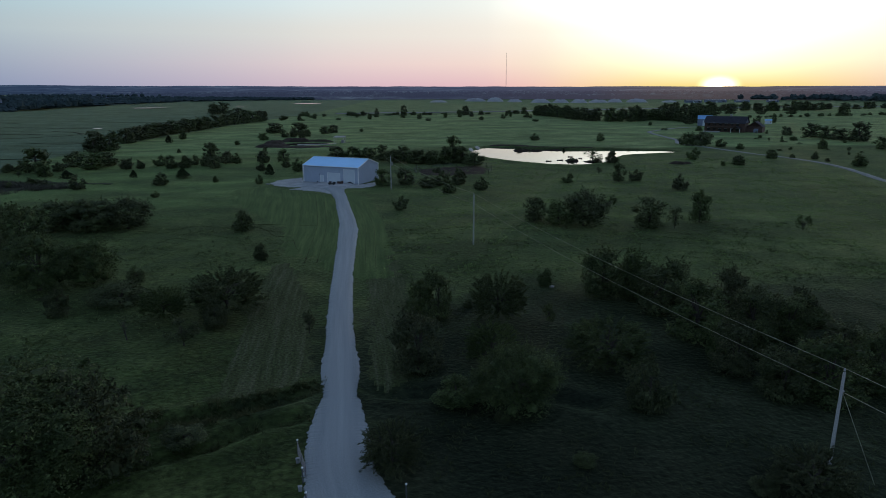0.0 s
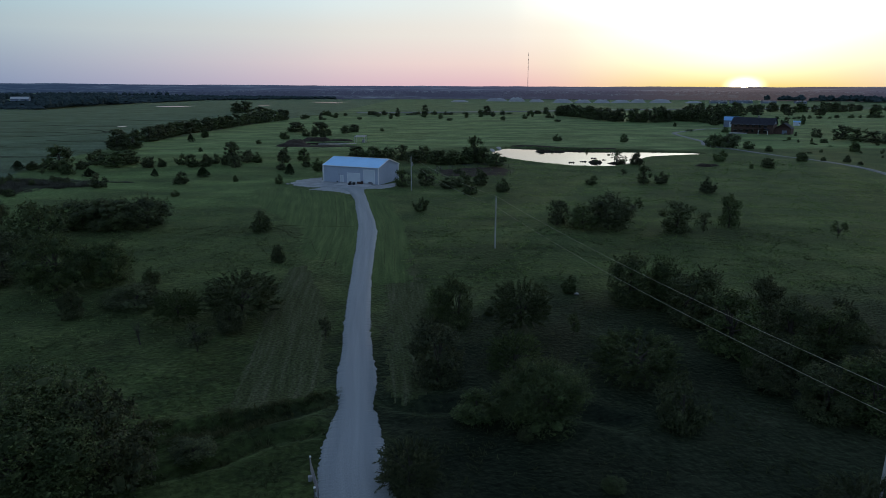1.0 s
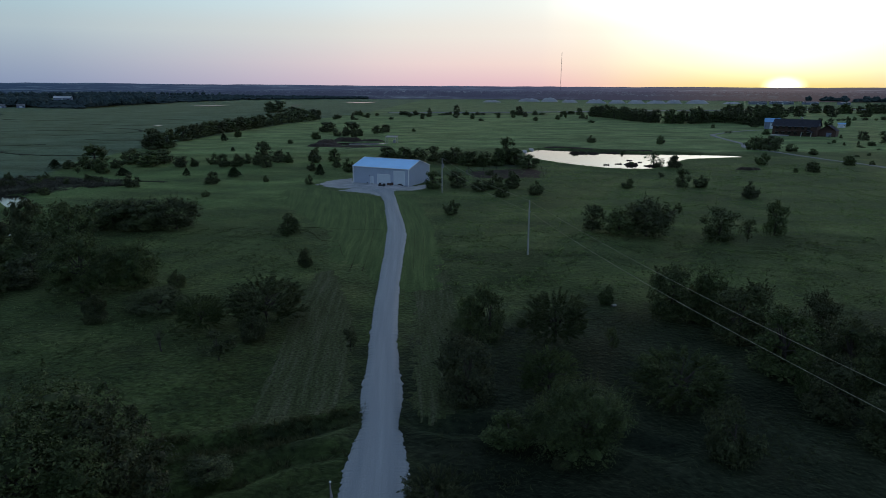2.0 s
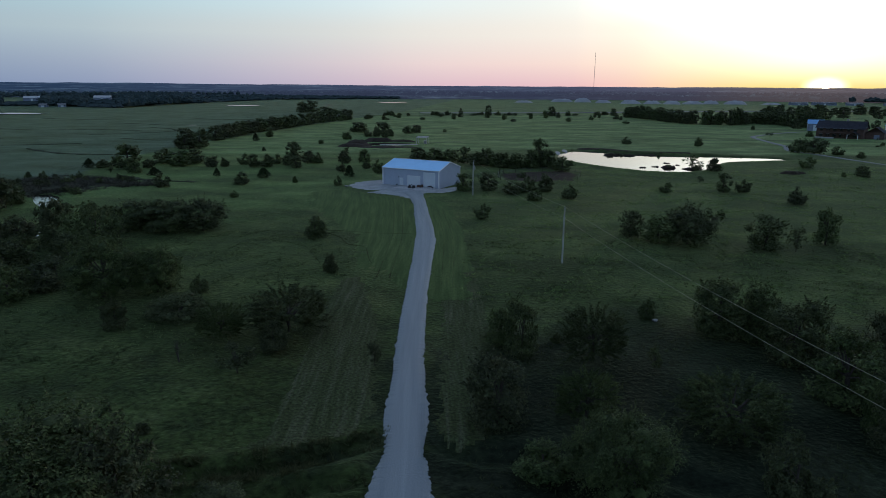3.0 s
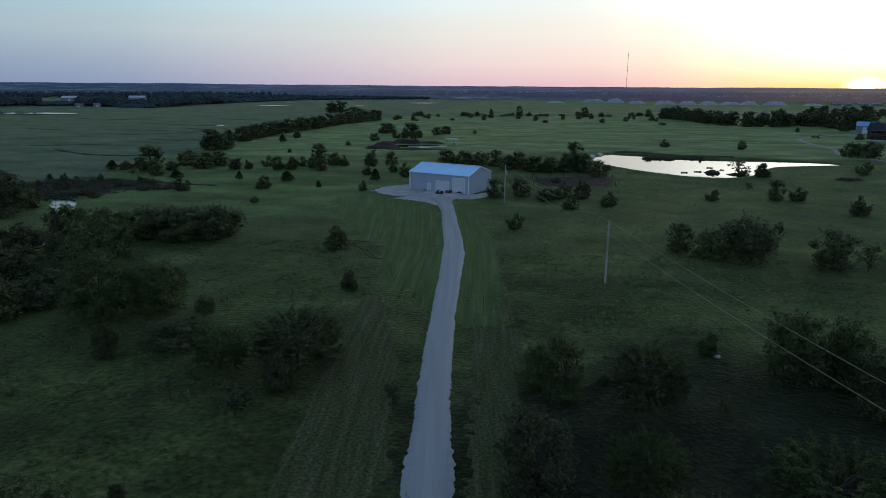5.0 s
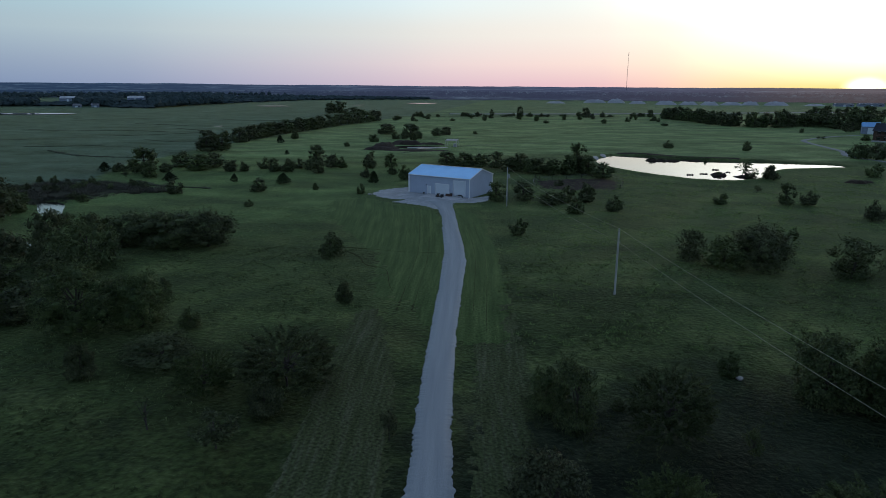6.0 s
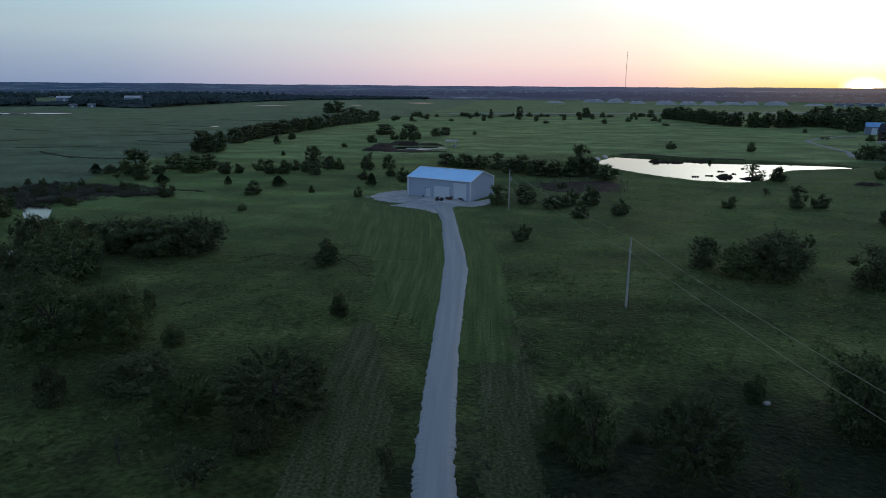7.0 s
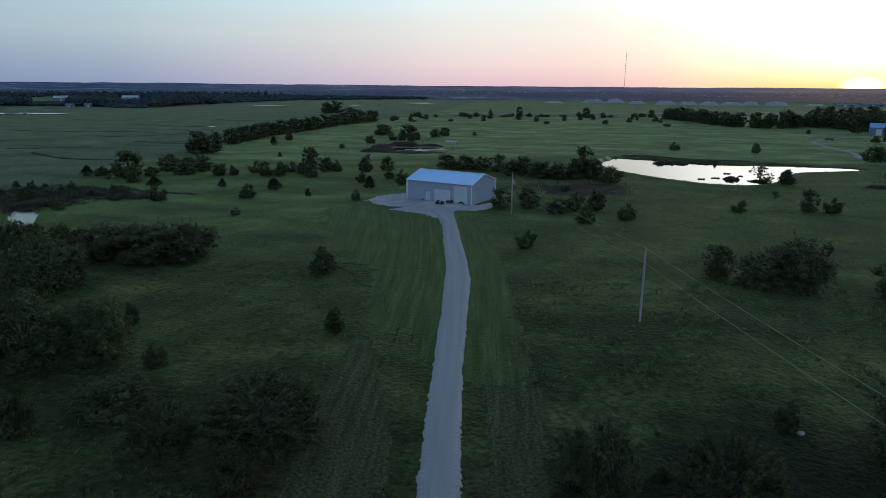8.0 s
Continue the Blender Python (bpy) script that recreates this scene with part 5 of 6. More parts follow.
def shed():
    root = empty("metal_shed", SHED, "large light grey steel shed with white roof, trim and doors", "shed")
    inner = (0.16, 0.16)
    # front wall pieces leave real openings for the doors
    doors = ((5.75, 6.70, 2.13), (8.2, 12.35, 2.95), (13.65, 17.15, 4.1))
    x = 0.0
    for a, b, top in (*doors, (SHED_L, SHED_L, 0)):
        p = part("wall_panel", ribbed(a - x, EAVE), WALL_METAL, root, "grey ribbed steel wall")
        p.location = (x, 0, 0)
        if top:
            q = part("wall_panel", ribbed(b - a, EAVE - top), WALL_METAL, root)
            q.location = (a, 0, top)
        x = b
    gable = lambda v: EAVE + (RIDGE - EAVE) * (1 - abs(v - SHED_D / 2) / (SHED_D / 2))
    p = part("gable_wall", ribbed(SHED_D, EAVE, top=gable), WALL_METAL, root, "grey ribbed gable wall")
    p.matrix_local = pose(SHED_L, 0, 0, 0, 0, 90)
    p = part("gable_wall", ribbed(SHED_D, EAVE, top=gable), WALL_METAL, root)
    p.matrix_local = pose(0, SHED_D, 0, 0, 0, -90)
    p = part("back_wall", ribbed(SHED_L, EAVE), WALL_METAL, root)
    p.matrix_local = pose(SHED_L, SHED_D, 0, 0, 0, 180)
    slope = math.hypot(SHED_D / 2 + 0.25, (RIDGE - EAVE) * (1 + 0.5 / SHED_D))
    for side in (0, 1):
        p = part("roof", ribbed(SHED_L + 0.5, slope, pitch=0.3, deep=0.03), ROOF_METAL, root, "white ribbed steel roof with sky blue put into its colour")
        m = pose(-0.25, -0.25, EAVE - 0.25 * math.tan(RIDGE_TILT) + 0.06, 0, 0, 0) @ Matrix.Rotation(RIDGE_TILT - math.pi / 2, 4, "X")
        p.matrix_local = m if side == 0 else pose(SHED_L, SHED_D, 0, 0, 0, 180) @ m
    part("ridge_cap", box(SHED_L + 0.5, 0.36, 0.06, (SHED_L / 2, SHED_D / 2, RIDGE + 0.07), 0.02), TRIM, root)
    for cx, cy in ((0, 0), (SHED_L, 0), (SHED_L, SHED_D), (0, SHED_D)):
        part("corner_trim", box(0.2, 0.2, EAVE, (cx, cy, 0), 0.015), TRIM, root, "white corner trim")
    for y in (-0.3, SHED_D + 0.3):
        part("gutter", box(SHED_L + 0.5, 0.14, 0.15, (SHED_L / 2, y, EAVE - 0.12), 0.03), TRIM, root, "white eave gutter")
    for x in (-0.06, SHED_L + 0.06):
        for s in (-1, 1):
            bm = box(0.1, math.hypot(SHED_D / 2 + 0.25, RIDGE - EAVE + 0.08), 0.2, (0, 0, 0), 0.015)
            t = part("rake_trim", bm, TRIM, root, "white rake trim")
            t.matrix_local = Matrix.Translation((x + (0.2 if x > 1 else -0.2), SHED_D / 2 + s * (SHED_D / 4 + 0.06), (EAVE + RIDGE) / 2 - 0.12)) @ Matrix.Rotation(-s * RIDGE_TILT, 4, "X")
    for x in (-0.16, SHED_L + 0.16):
        d = part("downspout", box(0.09, 0.09, EAVE - 0.2, (x, -0.2, 0.1), 0.02), TRIM, root, "white downspout")
        part("elbow", box(0.09, 0.5, 0.08, (x, -0.42, 0.05), 0.02), TRIM, d)
    part("baseboard", box(SHED_L, 0.08, 0.18, (SHED_L / 2, 0.08, 0.0)), CONCRETE, root, "concrete footing edge")
    # doors
    for a, b, top in doors:
        w = b - a
        big = w > 2
        d = part("overhead_door" if big else "entry_door", box(w, 0.05, top - 0.02, ((a + b) / 2, 0.1, 0.02)), DOOR_WHITE, root,
                 "white sectional overhead door, closed" if big else "white steel entry door, closed")
        if big:
            n = max(4, round(top / 0.55))
            for i in range(n):
                hgt = top / n
                part("door_section", box(w - 0.06, 0.04, hgt - 0.03, ((a + b) / 2, 0.065, i * hgt + 0.03), 0.012), DOOR_WHITE, d)
        else:
            part("handle", rod((b - 0.14, 0.0, 1.0), (b - 0.14, 0.07, 1.0), 0.03), STEEL, d, "steel door knob")
        for x0, sx, z0, sz in ((a - 0.05, 0.1, 0, top + 0.1), (b + 0.05, 0.1, 0, top + 0.1), ((a + b) / 2, w, top, 0.1)):
            part("door_trim", box(sx, 0.1, sz, (x0, -0.02, z0), 0.01), TRIM, root, "white door trim")
    part("wall_lamp", box(0.18, 0.16, 0.25, (5.4, -0.1, 2.3), 0.03), BLACK, root, "small dark wall lamp")
    part("floor_slab", box(SHED_L - 0.3, SHED_D - 0.3, 0.05, (SHED_L / 2, SHED_D / 2, -0.02)), CONCRETE, root)
    return root


shed()


def on_shed(x, y, z=0.0, rz=0.0):
    return SHED @ pose(x, y, z, 0, 0, rz)


# concrete apron in front of the big doors, cast in four slabs
apron = empty("concrete_apron", on_shed(0, 0), "pale concrete apron before the overhead doors", "apron", kind="structure")
for i in range(4):
    part("slab", box(2.62, 4.9, 0.14, (8.0 + 2.64 * i, -2.62, 0.0), 0.015), CONCRETE, apron)


def yard_cart():
    """A low dark garden tractor parked on the apron."""
    root = empty("garden_tractor", on_shed(11.6, -3.4, 0.14, 8), "dark garden tractor parked on the apron", "tractor")
    part("body", box(0.75, 0.5, 0.42, (0.75, 0, 0.38), 0.08), BLACK, root, "dark engine hood")
    part("deck", box(1.7, 0.95, 0.16, (0, 0, 0.2), 0.05), BLACK, root, "mower deck")
    part("seat", box(0.45, 0.5, 0.45, (-0.45, 0, 0.5), 0.08), BLACK, root)
    part("steering_wheel", rod((0.1, 0, 0.95), (0.06, 0, 0.99), 0.2, sides=14), BLACK, root)
    part("fender", box(0.6, 1.0, 0.1, (-0.5, 0, 0.48), 0.04), ORANGE, root, "faded painted fender")
    for x, r in ((-0.55, 0.3), (0.75, 0.2)):
        for s in (-1, 1):
            w = part("wheel", rod((x, s * 0.36, r), (x, s * 0.56, r), r, sides=16), BLACK, root)
            part("rim", rod((x, s * 0.565, r), (x, s * 0.575, r), r * 0.5, sides=12), STEEL, w)
    return root


yard_cart()
for x, y, sx, sy, sz, rz in ((12.7, -0.9, 1.3, 0.6, 0.55, 4), (13.35, -0.5, 0.5, 0.5, 0.7, 20)):
    crate = empty("crate", on_shed(x, y, 0.14, rz), "dark storage crate against the shed wall", "crate", "yard crates")
    part("body", box(sx, sy, sz, (0, 0, 0), 0.03), DARK_WOOD, crate)
    part("lid", box(sx + 0.06, sy + 0.06, 0.06, (0, 0, sz), 0.015), BLACK, crate)
barrel = empty("wheelbarrow", on_shed(16.2, -1.0, 0.14, 30), "small dark wheelbarrow by the tall door", "wheelbarrow")
bm = bmesh.new()
bmesh.ops.create_cone(bm, cap_ends=True, segments=4, radius1=0.35, radius2=0.62, depth=0.3)
bmesh.ops.translate(bm, vec=(0, 0, 0.5), verts=bm.verts)
part("tray", bm, BLACK, barrel)
part("wheel", rod((0.62, -0.05, 0.19), (0.62, 0.05, 0.19), 0.19, sides=14), BLACK, barrel)
for s in (-1, 1):
    part("handle", rod((0.5, s * 0.12, 0.3), (-0.9, s * 0.28, 0.5), 0.025), DARK_WOOD, barrel)
    part("leg", rod((-0.3, s * 0.22, 0.4), (-0.35, s * 0.24, 0.0), 0.02), STEEL, barrel)
box_small = empty("flower_pot", on_shed(4.9, -0.45, 0.07), "small dark pot beside the entry door", "pot")
part("pot", rod((0, 0, 0), (0, 0, 0.35), 0.16, 0.22, 14), BLACK, box_small)
part("soil", rod((0, 0, 0.33), (0, 0, 0.36), 0.19, 0.19, 14), SOIL, box_small)

# ---- power line
POLES = ((30.85, 43.0, 7.9), (9.4, 109.3, 8.6), (-8.55, 176.1, 8.9), (58.5, -40, 8.5))


def power_pole(x, y, h, transformer):
    z = float(land(x, y))
    root = empty("power_pole", pose(x, y, z, 0, 0, 17), "weathered grey wooden power pole with a single line", "power pole", "power poles")
    part("pole", rod((0, 0, -0.4), (0, 0, h), 0.14, 0.1, 12), WOOD_POLE, root)
    part("pin", rod((0, 0, h), (0, 0, h + 0.25), 0.03), STEEL, root)
    part("insulator", rod((0, 0, h + 0.12), (0, 0, h + 0.32), 0.08, 0.05, 10), CERAMIC, root, "pale porcelain insulator")
    part("spool", rod((0.12, 0, h - 1.45), (0.24, 0, h - 1.45), 0.06, sides=8), CERAMIC, root)
    if transformer:
        can = part("transformer", rod((0.32, 0.0, h - 2.3), (0.32, 0.0, h - 1.4), 0.22, sides=16), GREY_PLASTIC, root, "grey cylindrical transformer can")
        part("bushing", rod((0.32, 0, h - 1.4), (0.32, 0, h - 1.15), 0.05, 0.03), CERAMIC, can)
        part("meter_box", box(0.3, 0.18, 0.5, (0, -0.22, 1.4), 0.02), GREY_PLASTIC, root, "grey meter box")
        part("conduit", rod((0, -0.16, 0), (0, -0.16, 3.2), 0.04), GREY_PLASTIC, root)
    return root


for i, (x, y, h) in enumerate(POLES):
    power_pole(x, y, h, i == 2)


def wire(name, a, b, sag, r, label):
    pts = []
    for k in range(25):
        t = k / 24
        p = Vector(a).lerp(Vector(b), t)
        p.z -= 4 * sag * t * (1 - t)
        pts.append(tuple(p))
    verts, faces = [], []
    tube(verts, faces, pts, [r] * 25, 5)
    return tagged(sheet(name, verts, faces, WIRE, smooth=True), label, "power line", "power lines")


def pole_top(i, down):
    x, y, h = POLES[i]
    return (x, y, float(land(x, y)) + h - down)


for a, b in ((0, 1), (1, 2), (3, 0)):
    wire("power_line", pole_top(a, -0.3), pole_top(b, -0.3), 0.75, 0.015, "thin bare power line strung between poles")
    wire("power_line", pole_top(a, 1.45), pole_top(b, 1.45), 0.85, 0.015, "thin lower power line strung between poles")
wire("guy_wire", pole_top(0, 1.3), (33.2, 41.4, float(land(33.2, 41.4))), 0.0, 0.016, "steel guy wire from pole to ground")

# ---- driveway gate, open, with capped posts
def gate_leaf(a, b):
    root = empty("farm_gate", pose(a[0], a[1], float(land(*a)), 0, 0, math.degrees(math.atan2(b[1] - a[1], b[0] - a[0]))), "dark tubular farm gate swung open along the driveway", "gate", "driveway gates")
    n = math.hypot(b[0] - a[0], b[1] - a[1])
    for i in range(5):
        z = 0.3 + i * 0.24
        part("rail", rod((0.05, 0, z), (n, 0, z), 0.025), STEEL, root)
    for x in (0.05, n / 2, n):
        part("upright", rod((x, 0, 0.28), (x, 0, 1.28), 0.025), STEEL, root)
    part("brace", rod((0.05, 0, 0.3), (n / 2, 0, 1.26), 0.02), STEEL, root)
    return root


gate_leaf((-7.05, 42.5), (-8.3, 45.8))
gate_leaf((-2.4, 43.7), (-3.05, 47.0))
for x, y, h in ((-8.35, 46.1, 1.2), (-7.28, 42.4, 1.2), (-6.5, 39.54, 1.2), (-3.08, 47.3, 1.2), (-2.35, 43.5, 1.15), (0.12, 40.3, 1.2)):
    z = float(land(x, y))
    post = empty("gate_post", pose(x, y, z), "thin dark steel gate post with a white cap", "gate post", "gate posts")
    part("post", rod((0, 0, -0.3), (0, 0, h), 0.05, 0.05, 10), STEEL, post)
    cap = part("cap", box(0.15, 0.15, 0.1, (0, 0, h), 0.03), TRIM, post, "white cap")
    part("finial", rod((0, 0, h + 0.1), (0, 0, h + 0.15), 0.04, 0.01, 8), TRIM, cap)
for x, y in ((-8.15, 44.96), (-7.3, 41.5)):
    b = empty("gate_opener", pose(x, y, float(land(x, y)), 0, 0, 15), "grey plastic gate opener box beside the posts", "gate opener", "gate openers")
    part("body", box(0.28, 0.24, 0.36, (0, 0, 0), 0.05), GREY_PLASTIC, b)
    part("lid", box(0.31, 0.27, 0.05, (0, 0, 0.36), 0.02), GREY_PLASTIC, b)
pipe = empty("culvert", pose(-5.1, 56.5, -0.4, 0, 0, 8), "dark corrugated culvert end under the driveway", "culvert")
part("pipe", rod((-1.2, 0, 0), (0.25, 0, 0), 0.3, sides=16), BLACK, pipe)
part("mouth", rod((0.2, 0, 0), (0.26, 0, 0), 0.25, sides=16), BLACK, pipe)

# ---- log house by the pond, its sheds and vehicles
def log_house():
    root = empty("log_house", pose(181, 392, float(land(181, 392)), 0, 0, -38), "dark log house with a two-storey timber deck and shingle roof", "house")
    W, D, E, R = 23.0, 10.0, 5.6, 9.2
    part("wall", box(W, D, E, (0, D / 2, 0)), DARK_WOOD, root, "dark stained log wall")
    bm = bmesh.new()
    v = [bm.verts.new(p) for p in ((-W / 2 - 0.6, -0.7, E - 0.4), (W / 2 + 0.6, -0.7, E - 0.4), (W / 2 + 0.6, D / 2, R), (-W / 2 - 0.6, D / 2, R), (-W / 2 - 0.6, D + 0.7, E - 0.4), (W / 2 + 0.6, D + 0.7, E - 0.4))]
    for f in ((0, 1, 2, 3), (3, 2, 5, 4)):
        bm.faces.new([v[i] for i in f])
    bmesh.ops.solidify(bm, geom=bm.faces[:], thickness=0.25)
    part("roof", bm, SHINGLE, root, "dark grey shingle roof")
    for s in (-1, 1):
        bm = bmesh.new()
        q = [bm.verts.new((s * (W / 2 - 0.02), y, z)) for y, z in ((0, E), (D, E), (D / 2, R - 0.25))]
        bm.faces.new(q if s > 0 else q[::-1])
        bmesh.ops.solidify(bm, geom=bm.faces[:], thickness=0.1)
        part("gable", bm, BLUE_WALL if s > 0 else DARK_WOOD, root, "pale gable siding")
    part("chimney", box(1.0, 1.0, 2.2, (2, D / 2 + 1.2, R - 1.2), 0.05), STONE, root)
    deck = part("deck", box(W * 0.72, 3.4, 0.3, (-1.5, -1.75, 2.75)), DARK_WOOD, root, "dark timber upper deck")
    for i in range(8):
        x = -1.5 - W * 0.35 + i * W * 0.1
        part("post", box(0.24, 0.24, 5.3, (x, -3.3, 0)), DARK_WOOD, deck)
    for z in (3.4, 3.75, 4.05):
        part("rail", box(W * 0.72, 0.1, 0.1, (-1.5, -3.38, z)), DARK_WOOD, deck)
    for i in range(40):
        part("baluster", box(0.07, 0.06, 1.0, (-1.5 - W * 0.355 + i * W * 0.0182, -3.38, 3.05)), DARK_WOOD, deck)
    part("deck_roof", box(W * 0.72, 3.6, 0.16, (-1.5, -1.85, 5.3)), SHINGLE, root)
    for z in (0.7, 3.6):
        for i in range(6):
            w = part("window", box(1.6, 0.1, 1.4, (-9 + i * 3.3, -0.04, z)), GLASS, root)
            part("frame", box(1.8, 0.06, 0.1, (-9 + i * 3.3, -0.05, z + 1.4)), TRIM, w)
    bm = bmesh.new()
    v = [bm.verts.new(p) for p in ((4.5, -4.6, 2.4), (7.4, -4.6, 3.6), (10.3, -4.6, 2.4), (4.5, 0, 2.4), (7.4, 0, 3.6), (10.3, 0, 2.4))]
    for f in ((0, 1, 4, 3), (1, 2, 5, 4)):
        bm.faces.new([v[i] for i in f])
    bmesh.ops.solidify(bm, geom=bm.faces[:], thickness=0.18)
    part("porch_roof", bm, SHINGLE, root)
    for x in (4.9, 9.9):
        part("porch_post", box(0.25, 0.25, 2.4, (x, -4.4, 0)), TRIM, root)
    part("patio", box(9, 3.5, 0.5, (-6, -5, 0)), CONCRETE, root, "pale patio")
    # garage wing beyond the gable
    wing = part("garage_wing", box(9, 8, 3.4, (W / 2 + 4.2, D / 2 + 4, 0)), DARK_WOOD, root, "dark timber garage wing")
    bm = bmesh.new()
    x0, x1, y0, y1 = W / 2 - 0.4, W / 2 + 9.1, D / 2 - 0.6, D / 2 + 8.6
    v = [bm.verts.new(p) for p in ((x0, y0, 3.3), (x0, y1, 3.3), ((x0 + x1) / 2, y1, 6.4), ((x0 + x1) / 2, y0, 6.4), (x1, y0, 3.3), (x1, y1, 3.3))]
    for f in ((0, 3, 2, 1), (3, 4, 5, 2)):
        bm.faces.new([v[i] for i in f])
    bmesh.ops.solidify(bm, geom=bm.faces[:], thickness=0.2)
    part("wing_roof", bm, SHINGLE, wing)
    for y in (y0 + 0.7, y1 - 0.7):
        bm = bmesh.new()
        q = [bm.verts.new(c) for c in ((x0 + 0.5, y, 3.3), (x1 - 0.5, y, 3.3), ((x0 + x1) / 2, y, 6.2))]
        bm.faces.new(q)
        bmesh.ops.solidify(bm, geom=bm.faces[:], thickness=0.12)
        part("wing_gable", bm, DARK_WOOD, wing)
    part("garage_door", box(2.6, 0.1, 2.2, ((x0 + x1) / 2 + 1, D / 2 - 0.04, 0)), BLUE_WALL, wing, "grey garage door")
    return root


log_house()


def gable_shed(name, x, y, rz, w, d, e, r, wall, roof, label, category, group=""):
    root = empty(name, pose(x, y, float(land(x, y)), 0, 0, rz), label, category, group)
    part("wall", box(w, d, e), wall, root)
    bm = bmesh.new()
    v = [bm.verts.new(p) for p in ((-w / 2 - 0.3, -d / 2 - 0.3, e - 0.1), (w / 2 + 0.3, -d / 2 - 0.3, e - 0.1), (w / 2 + 0.3, 0, r), (-w / 2 - 0.3, 0, r), (-w / 2 - 0.3, d / 2 + 0.3, e - 0.1), (w / 2 + 0.3, d / 2 + 0.3, e - 0.1))]
    for f in ((0, 1, 2, 3), (3, 2, 5, 4)):
        bm.faces.new([v[i] for i in f])
    bmesh.ops.solidify(bm, geom=bm.faces[:], thickness=0.12)
    part("roof", bm, roof, root)
    for s in (-1, 1):
        bm = bmesh.new()
        q = [bm.verts.new((s * (w / 2 - 0.02), yy, z)) for yy, z in ((-d / 2, e), (d / 2, e), (0, r - 0.1))]
        bm.faces.new(q if s > 0 else q[::-1])
        bmesh.ops.solidify(bm, geom=bm.faces[:], thickness=0.08)
        part("gable", bm, wall, root)
    dr = part("door", box(min(3, w * 0.4), 0.08, e * 0.8, (0, -d / 2 - 0.05, 0)), DOOR_WHITE, root, "pale door")
    part("window", box(w * 0.12, 0.06, e * 0.25, (w * 0.33, -d / 2 - 0.04, e * 0.45)), GLASS, root)
    return root


gable_shed("barn", 197, 458, -20, 9, 9, 4.6, 7.0, BLUE_WALL, ROOF_METAL, "blue-grey barn with a pale metal roof and door", "barn")
gable_shed("storage_shed", 251, 474, -25, 4.5, 3.2, 2.6, 3.4, TRIM, ROOF_METAL, "small white storage shed in the field", "shed")
for x, y, rz, w, e, r in ((-812, 1048, 20, 26, 5.5, 9), (-726, 1110, 15, 28, 5.5, 9), (-900, 1000, 20, 15, 4, 7)):
    gable_shed("farm_building", x, y, rz, w, 11, e, r, BLUE_WALL, TRIM, "far farm building with a pale roof among trees", "farm building", "far farm buildings")
for x, y, rz in ((-590, 782, 20), (-572, 792, 35)):
    gable_shed("farm_house", x, y, rz, 9, 7, 2.8, 4.8, BLUE_WALL, GREY_PLASTIC, "small grey farm house at the edge of the woods", "farm house", "far farm houses")
for x, y, rz, w, e in ((452, 1108, -8, 26, 3.2), (492, 1112, -4, 34, 3.6), (534, 1104, -10, 22, 3.0), (585, 1100, -6, 16, 2.8)):
    gable_shed("works_building", x, y, rz, w, 12, e, e + 1.6, BLUE_WALL, GREY_PLASTIC, "low grey works building beside the highway", "works building", "works by the highway")

# ---- gravel heaps far across the plain
def heap(name, x, y, rx, ry, h, seed, mat, label, category, group=""):
    gx, gy = np.linspace(-1, 1, 25), np.linspace(-1, 1, 19)
    X, Y = np.meshgrid(gx, gy)
    bumps = 0.16 * np.sin(X * 7 + seed) * np.sin(Y * 5 + seed * 1.7) + 0.08 * np.sin(X * 17 + seed * 3) * np.sin(Y * 13)
    Z = np.clip(1.25 * (1 - (np.abs(X) ** 2.4 + np.abs(Y) ** 2.4)), 0, 1) * (1 + bumps)
    px, py = x + X * rx, y + Y * ry
    verts = np.stack([px, py, land(px, py) + Z * h - 0.05], -1).reshape(-1, 3)
    a = (np.arange(18)[:, None] * 25 + np.arange(24)[None]).reshape(-1)
    return tagged(sheet(name, verts.tolist(), np.stack([a, a + 1, a + 26, a + 25], -1).tolist(), mat, smooth=True), label, category, group)


for i, (x, y, w, h) in enumerate(((92, 1262, 30, 6), (128, 1240, 22, 8), (160, 1200, 20, 5), (198, 1145, 24, 6.5), (232, 1140, 20, 5.5), (262, 1128, 20, 6),
                                  (298, 1140, 24, 5), (330, 1150, 18, 6), (366, 1140, 26, 6.5), (20, 1190, 24, 3.5), (420, 1130, 20, 3))):
    heap("gravel_heap", x, y, w * 0.72, 13, h * 0.85, i, HEAP, "pale grey heap of crushed stone on the plain", "gravel heap", "gravel heaps")

# ---- dug soil round the mud pond, and its little lean-to
for i, (x, y, rx, ry, h) in enumerate(((-72, 308, 8, 6, 1.3), (-58, 303.5, 12, 4.5, 0.55), (-74, 320, 5, 7, 1.7), (-66, 333, 9, 5, 1.9), (-54, 334, 7, 3.5, 1.1), (-47, 305, 6, 3.0, 0.3))):
    heap("soil_bank", x, y, rx, ry, h, i + 20, SOIL, "dark bank of dug soil beside the mud pond", "soil bank", "soil banks")
for i, (x, y, rx, ry, h) in enumerate(((24, 296, 1.2, 4, 0.3), (20.5, 287, 1.1, 5, 0.28))):
    heap("stone_riprap", x, y, rx, ry, h, i + 40, STONE, "pale riprap stones on the pond dam", "riprap", "riprap")
for i, (x, y, rx, ry, h) in enumerate(((91.5, 231, 3.2, 1.8, 0.9), (95, 233, 2.4, 1.4, 0.6))):
    heap("brush_pile", x, y, rx, ry, h, i + 50, SOIL, "low dark brush pile in the pasture", "brush pile", "brush piles")
hut = empty("lean_to", pose(-42, 322, float(land(-42, 322)), 0, 0, -10), "small open lean-to with a pale tin roof", "lean-to")
part("roof", box(5.6, 3.6, 0.12, (0, 0, 3.0), turn=Matrix.Rotation(radians(8), 4, "X")), STONE, hut, "pale tin roof")
